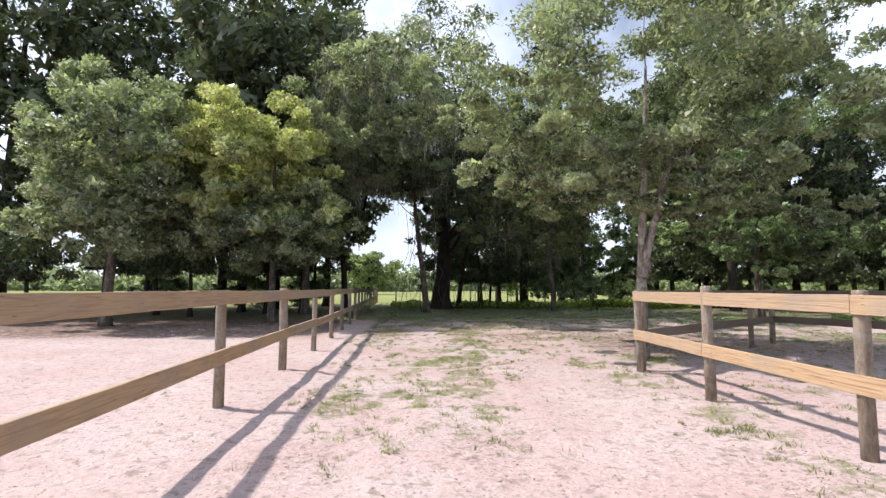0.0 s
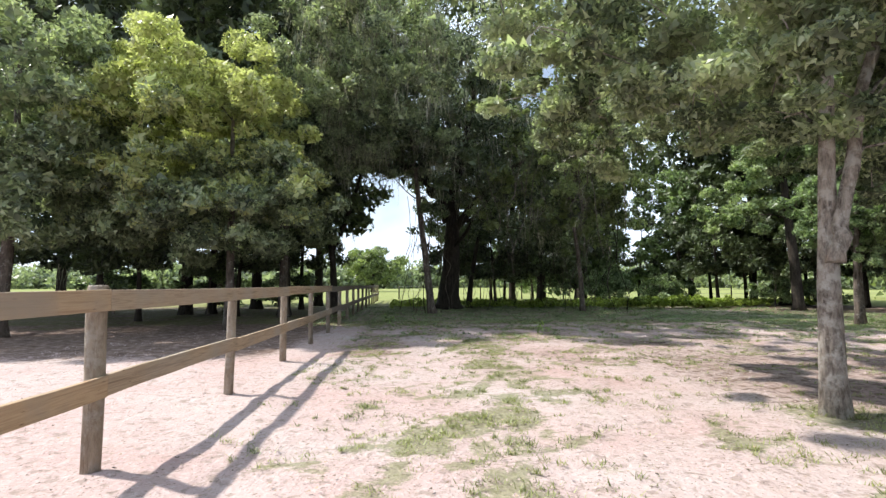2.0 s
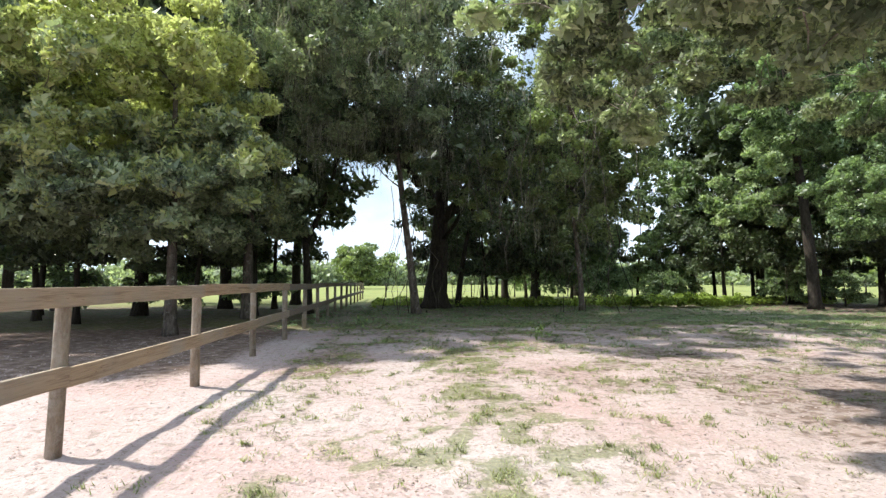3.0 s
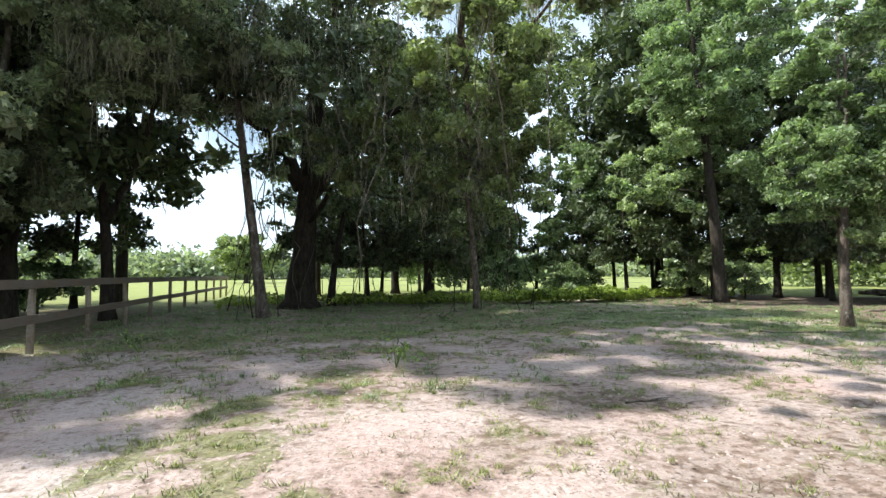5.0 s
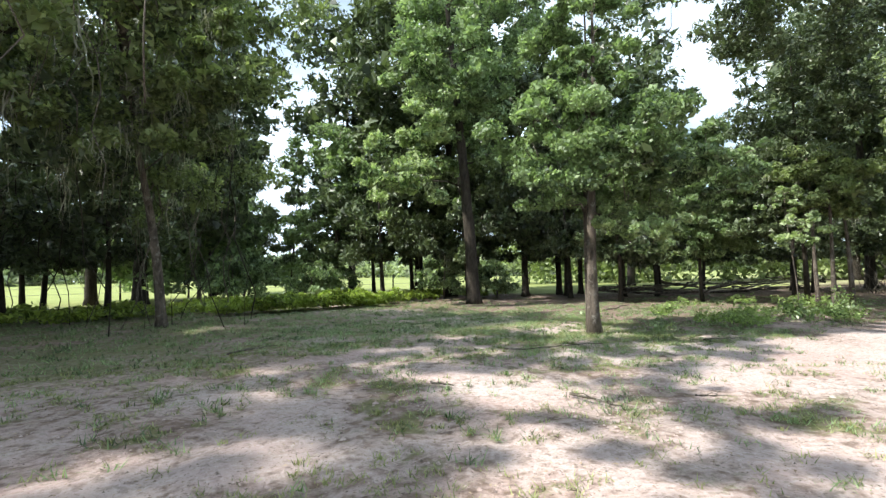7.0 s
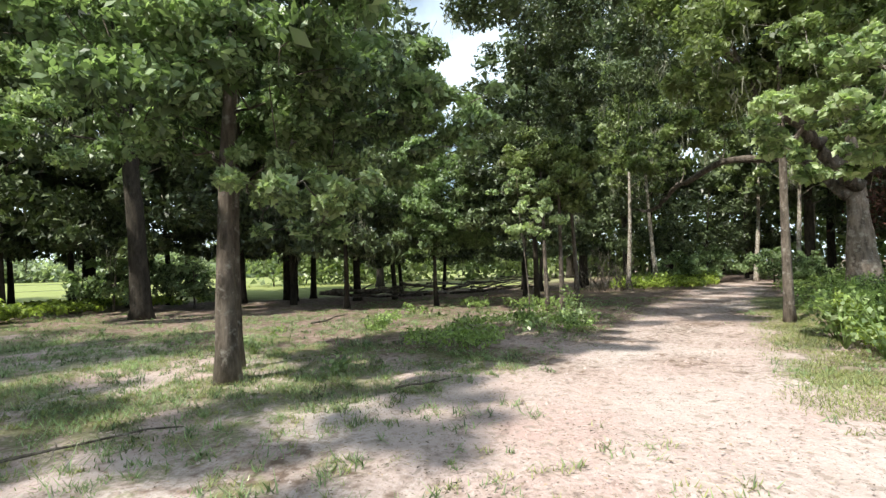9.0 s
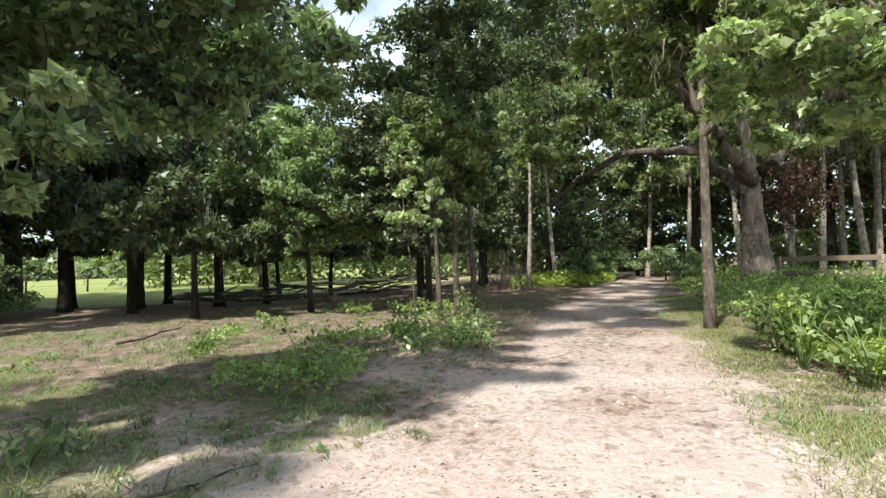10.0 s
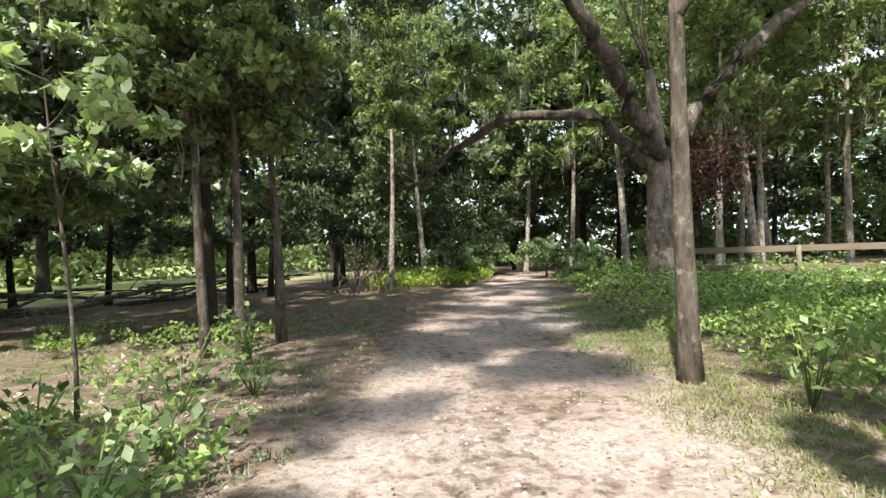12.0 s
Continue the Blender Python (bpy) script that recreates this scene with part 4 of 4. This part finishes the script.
def clods(n, box, seed):
    """Crumbled lumps of dry sand, thrown up by hooves."""
    r = np.random.default_rng(seed)
    p = scatter(r, n, *box, lambda x, y, u: (clumped(x, y, 0.9, 2.0) + 0.6 * clumped(x, y, 3.0, 4.0) > -0.25 + u * 0.5))
    m = len(p)
    w = (r.uniform(0.006, 0.02, m) * np.where(r.uniform(size=m) < 0.1, 1.9, 1.0))[:, None, None]
    ring = np.array([(1, 0, 0), (0.3, 0.95, 0), (-0.8, 0.6, 0), (-0.8, -0.6, 0), (0.3, -0.95, 0), (0.1, 0.05, 0.75)])
    v = ring[None] * w * r.uniform(0.65, 1.35, (m, 6, 3))
    a = r.uniform(0, 6.28, m)
    co, si = np.cos(a)[:, None], np.sin(a)[:, None]
    v = np.stack([v[:, :, 0] * co - v[:, :, 1] * si, v[:, :, 0] * si + v[:, :, 1] * co, v[:, :, 2] - 0.004], axis=2)
    v[:, :, :2] += p[:, None]
    v[:, :, 2] += np.array([0.03 * noise.noise(Vector((q[0] * 1.3, q[1] * 1.3, 3))) + 0.03 * noise.noise(Vector((q[0] * 3.3, q[1] * 3.3, 7))) - 0.02 for q in p])[:, None]
    f = (np.arange(m) * 6)[:, None, None] + np.array([(0, 1, 5), (1, 2, 5), (2, 3, 5), (3, 4, 5), (4, 0, 5)])[None]
    me = raw_mesh("sand_clods", v.reshape(-1, 3), f.reshape(-1, 3), SOIL)
    tagged(new("sand_clods", me), "crumbled lumps of pale dry sand", "sand", kind="stuff")


clods(30000, (-7, 12, 1.5, 19), 95)
clods(12000, (12, 24, 12.5, 19.5), 96)


def edge_strip(x, y, u):
    edge = track_y(x) - 1.15
    return (np.abs(y - edge + 0.1 + 0.35 + 0.3 * clumped(x, y, 1.5)) < 0.1 + 0.7 * u) & (clumped(x, y, 2.2) + 0.5 * clumped(x, y, 6.0) > -0.4)


blades("edge_grass", scatter(rng, 120000, 14.5, 28, 11.5, 15, edge_strip), 0.045, GRASS, rng, "yellow-green grass along the edge of the track", 0.004)
left_strip = lambda x, y, u: (np.abs(y - track_y(x) - 1.35 + 0.3 * clumped(x, y, 1.1)) < 0.4) & (clumped(x, y, 1.6) + 0.5 * clumped(x, y, 6.0) > 0.1)
blades("edge_grass", scatter(rng, 16000, 16, 30, 14, 18, left_strip), 0.05, GRASS, rng, "yellow-green grass along the edge of the track", 0.004)


def weed_bed(name, n, box, keep, height, size, mat, label, seed, rise=None):
    """A bed of broad-leaved weeds: leaves at all heights under an uneven top."""
    r = np.random.default_rng(seed)
    p = scatter(r, n, *box, keep)
    top = height * (0.62 + 0.55 * clumped(p[:, 0], p[:, 1], 0.8, seed) + 0.35 * clumped(p[:, 0], p[:, 1], 2.6, seed))
    if rise:
        top = top * rise(p[:, 0], p[:, 1])
    z = np.maximum(0.03, top) * r.uniform(0.15, 1.0, len(p)) ** 0.6
    me = leaves_mesh(name, np.column_stack([p, z]), size, mat, r, 0.72, 1.4, plain=True)
    return tagged(new(name, me), label, "weeds", kind="stuff")


def right_bed(x, y, u):
    edge = track_y(x) - np.interp(x, [14, 18, 22, 40], [2.5, 2.25, 1.85, 1.5])
    return (y < edge + 0.35 * clumped(x, y, 1.3)) & (u < smooth(0, 1.2, edge - y) + 0.25) & (np.hypot(x - 21, y - 13.3) > 0.2) & (x > 16.6 + 1.2 * clumped(x, y, 0.6, 3.0) + np.maximum(0, 11 - y) * 0.25) & (y > 6.5 + 2.0 * clumped(x, y, 0.4, 5.0))


bed_rise = lambda x, y: 0.22 + 0.78 * smooth(0.0, 1.9, track_y(x) - 1.4 - y)
weed_bed("weed_bed", 105000, (15.6, 24, 5, 14), right_bed, 0.85, 0.05, LEAF_WEED, "dense bed of green broad-leaved weeds", 81, bed_rise)
weed_bed("weed_bed", 60000, (24, 42, 0, 14), right_bed, 0.8, 0.085, LEAF_WEED, "weeds spreading under the trees", 82, bed_rise)
weed_bed("bright_weeds", 20000, (16.6, 20.2, 11.6, 13.9), lambda x, y, u: np.hypot((x - 18.3) / 1.6, (y - 12.45) / 0.8) < 0.8 + 0.5 * clumped(x, y, 1.2), 0.62, 0.055, LEAF_WEED_LIT, "sunlit clump of tall yellow-green weeds", 87)
weed_bed("fern_bed", 26000, (9.5, 18.4, 29.2, 32.2), lambda x, y, u: np.hypot((x - 14.0) / 4.2, (y - 30.6) / 1.3) < 0.8 + 0.5 * clumped(x, y, 0.9), 0.75, 0.15, LEAF_WEED_LIT, "sunlit patch of yellow-green weeds", 83)
weed_bed("field_edge_weeds", 20000, (-1, 24, 31, 36), lambda x, y, u: clumped(x, y, 0.5) > -0.1, 0.5, 0.15, LEAF_WEED_LIT, "low green weeds at the field's edge", 84)
weed_bed("left_weeds", 20000, (16, 24, 16.2, 21), lambda x, y, u: (clumped(x, y, 0.75) > 0.2) & (np.abs(y - track_y(x)) > 1.5), 0.4, 0.06, LEAF_WEED, "scattered weeds beside the track", 85)
weed_bed("far_track_weeds", 14000, (33, 45, 13.5, 18), lambda x, y, u: y > track_y(x) + 0.9, 0.6, 0.13, LEAF_WEED_LIT, "bright weeds at the bend of the track", 86)


def herb(x, y, h, n, seed, label, mat=None, size=0.085):
    """A single tall weed: bent stems with paired broad leaves."""
    r = np.random.default_rng(seed)
    root = tagged(new("weed_plant"), label, "plant", "single weeds")
    root.matrix_basis = pose(x, y, 0)
    pts = []
    for s in range(n):
        a, out = r.uniform(0, 6.28), r.uniform(0.25, 0.85) * h
        tip = Vector((math.cos(a) * out, math.sin(a) * out, h * r.uniform(0.6, 1.0)))
        child("stem", Tubes().add([(0, 0, -0.03), tip * 0.5 + Vector((0, 0, 0.08 * h)), tip], [0.008, 0.006, 0.003], 5).mesh("stem", LEAF_WEED), root)
        for k in range(11):
            u = 0.25 + 0.75 * k / 10
            pts.append(np.array(tip) * u + r.normal(size=3) * np.array((0.1, 0.1, 0.04)))
    child("leaves", leaves_mesh("leaves", np.array(pts), size, mat or (LEAF_SPRAY if seed % 3 == 0 else LEAF_WEED), r, 0.6, 2.0), root)


for x, y, h, n, sd in [(-0.35, 20.3, 0.5, 4, 1), (22.2, 17.4, 0.6, 7, 2), (19.7, 16.9, 0.45, 8, 3), (20.6, 17.3, 0.6, 6, 4), (18.0, 13.2, 0.8, 9, 5), (17.2, 13.0, 0.75, 9, 6), (18.6, 12.6, 0.85, 8, 7), (16.9, 17.9, 0.3, 5, 8),
                       (15.4, 20.5, 0.3, 4, 9), (19.4, 12.8, 0.7, 7, 10), (3.5, 17.6, 0.35, 4, 11), (14.6, 18.5, 0.3, 5, 12), (17.9, 18.6, 0.45, 5, 13), (20.2, 12.9, 0.7, 6, 14), (19.1, 16.9, 0.4, 9, 15), (19.0, 17.6, 0.45, 9, 16), (20.0, 17.9, 0.4, 8, 17), (18.4, 17.2, 0.3, 7, 18), (19.2, 12.4, 0.75, 8, 19), (18.9, 13.1, 0.6, 8, 20), (21.0, 16.9, 0.4, 7, 21)]:
    herb(x, y, h, n, sd, "broad-leaved weed with bright green leaves")


def litter():
    r = np.random.default_rng(91)

    def keep(x, y, u):
        g, li, f = zones(x, y)
        return u < 0.3 + li + 0.5 * g

    for dark, (x0, x1, y0, y1, n) in zip((DRY, DRY, DARK_DRY, DARK_DRY), ((-5, 15, 1.5, 21, 60000), (13, 32, 10, 27, 40000), (-6, 15, 1.5, 23, 26000), (12, 32, 10, 27, 24000))):
        p = scatter(r, n, x0, x1, y0, y1, keep)
        me = leaves_mesh("leaf_litter", np.column_stack([p, r.uniform(0.002, 0.02, len(p))]), r.choice([0.012, 0.016, 0.021, 0.03], len(p)), dark, r, 0.7, 6.0, plain=True)
        co = np.empty(len(me.vertices) * 3, np.float32)
        me.vertices.foreach_get("co", co)
        co = co.reshape(-1, 3, 3)
        co[:, :, 2] = co[:, :, 2].mean(axis=1)[:, None] + (co[:, :, 2] - co[:, :, 2].mean(axis=1)[:, None]) * 0.25
        me.vertices.foreach_set("co", co.ravel())
        tagged(new("leaf_litter", me), "dry brown leaves scattered on the sand", "leaves", kind="stuff")


litter()


# ---- fallen wood ----
def stick(name, a, b, r, seed, label, forks=2, mat=None):
    g = np.random.default_rng(seed)
    a, b = Vector(a), Vector(b)
    L = (b - a).length
    t = Tubes()
    pts = [a.lerp(b, k / 6) + Vector((*(g.normal(size=2) * 0.03 * L), abs(g.normal()) * 0.01 * L)) for k in range(7)]
    t.add(pts, [r * (1 - 0.1 * k) for k in range(7)], 7, 0.15)
    for k in range(forks):
        p = pts[int(g.integers(2, 6))]
        q = p + (b - a).normalized() * L * 0.2 + Vector((*(g.normal(size=2) * 0.15 * L), abs(g.normal()) * 0.05 * L + 0.01))
        t.add([p, p.lerp(q, 0.5) + Vector((0, 0, 0.02)), q], [r * 0.5, r * 0.35, r * 0.2], 5)
    return tagged(new(name, t.mesh(name, mat or TWIG)), label, "branch", "fallen branches")


for i, (a, b, r) in enumerate([((9.65, 16.75, 0.01), (9.6, 16.15, 0.01), 0.016), ((9.0, 18.1, 0.01), (9.1, 17.8, 0.01), 0.014), ((5.2, 15.0, 0.01), (5.7, 15.0, 0.01), 0.012), ((14.2, 17.5, 0.01), (14.8, 17.1, 0.01), 0.013),
                               ((10.4, 15.9, 0.01), (10.6, 15.7, 0.01), 0.011), ((11.2, 19.0, 0.01), (12.6, 18.4, 0.02), 0.013), ((18.6, 22.2, 0.02), (20.4, 22.6, 0.05), 0.025), ((8.0, 22.0, 0.01), (8.9, 22.3, 0.01), 0.016)]):
    stick("fallen_branch", a, b, r, 200 + i, "small grey fallen stick on the sand")
g = np.random.default_rng(97)
for i in range(34):
    x, y = g.uniform(25.5, 36.5), 0
    y = 25.4 - (x - 25.5) * 0.42 + g.normal() * 0.55
    ang, L, z = g.normal() * 0.5 - 0.35, g.uniform(1.2, 4.0), abs(g.normal()) * 0.22
    d = Vector((math.cos(ang), math.sin(ang), g.normal() * 0.08)) * L / 2
    c = Vector((x, y, 0.08 + z))
    stick("fallen_branch", c - d, c + d, g.uniform(0.025, 0.085), 300 + i, "grey fallen limb lying in the brush heap", 3, BARK if i % 3 else TWIG)
for i in range(60):
    c = Vector((32.4 + g.normal() * 0.9, 18.0 + g.normal() * 0.6, 0.02))
    d = Vector((g.normal() * 0.45, g.normal() * 0.45, g.uniform(0.5, 1.7)))
    stick("dry_stalk", c, c + d, g.uniform(0.008, 0.02), 400 + i, "pale dry stalk standing in the brush", 1, TWIG)


# ---- hanging vines and thin stems under the great oak ----
def vine(a, b, r, seed):
    g = np.random.default_rng(seed)
    a, b = Vector(a), Vector(b)
    pts = [a.lerp(b, k / 7) + Vector((*(g.normal(size=2) * 0.13), 0)) for k in range(8)]
    pts[0], pts[-1] = a, b
    tagged(new("vine", Tubes().add(pts, [r] * 8, 5).mesh("vine", TWIG if seed % 2 else BARK_DARK)), "thin woody vine hanging from the trees", "vine", "hanging vines")


for i in range(46):
    x, y = g.uniform(-0.5, 11), g.uniform(26.5, 35)
    vine((x, y, -0.05), (x + g.normal() * 0.7, y + g.normal() * 0.7, g.uniform(3.0, 6.5)), g.uniform(0.006, 0.02), 500 + i)
for i in range(16):
    x, y = g.uniform(2.0, 6.5), g.uniform(17, 24)
    z = g.uniform(4.2, 5.6)
    vine((x, y, z + 1.2), (x + g.normal() * 0.5, y + g.normal() * 0.4, z - g.uniform(1.2, 3.0)), 0.009, 601 + 2 * i)
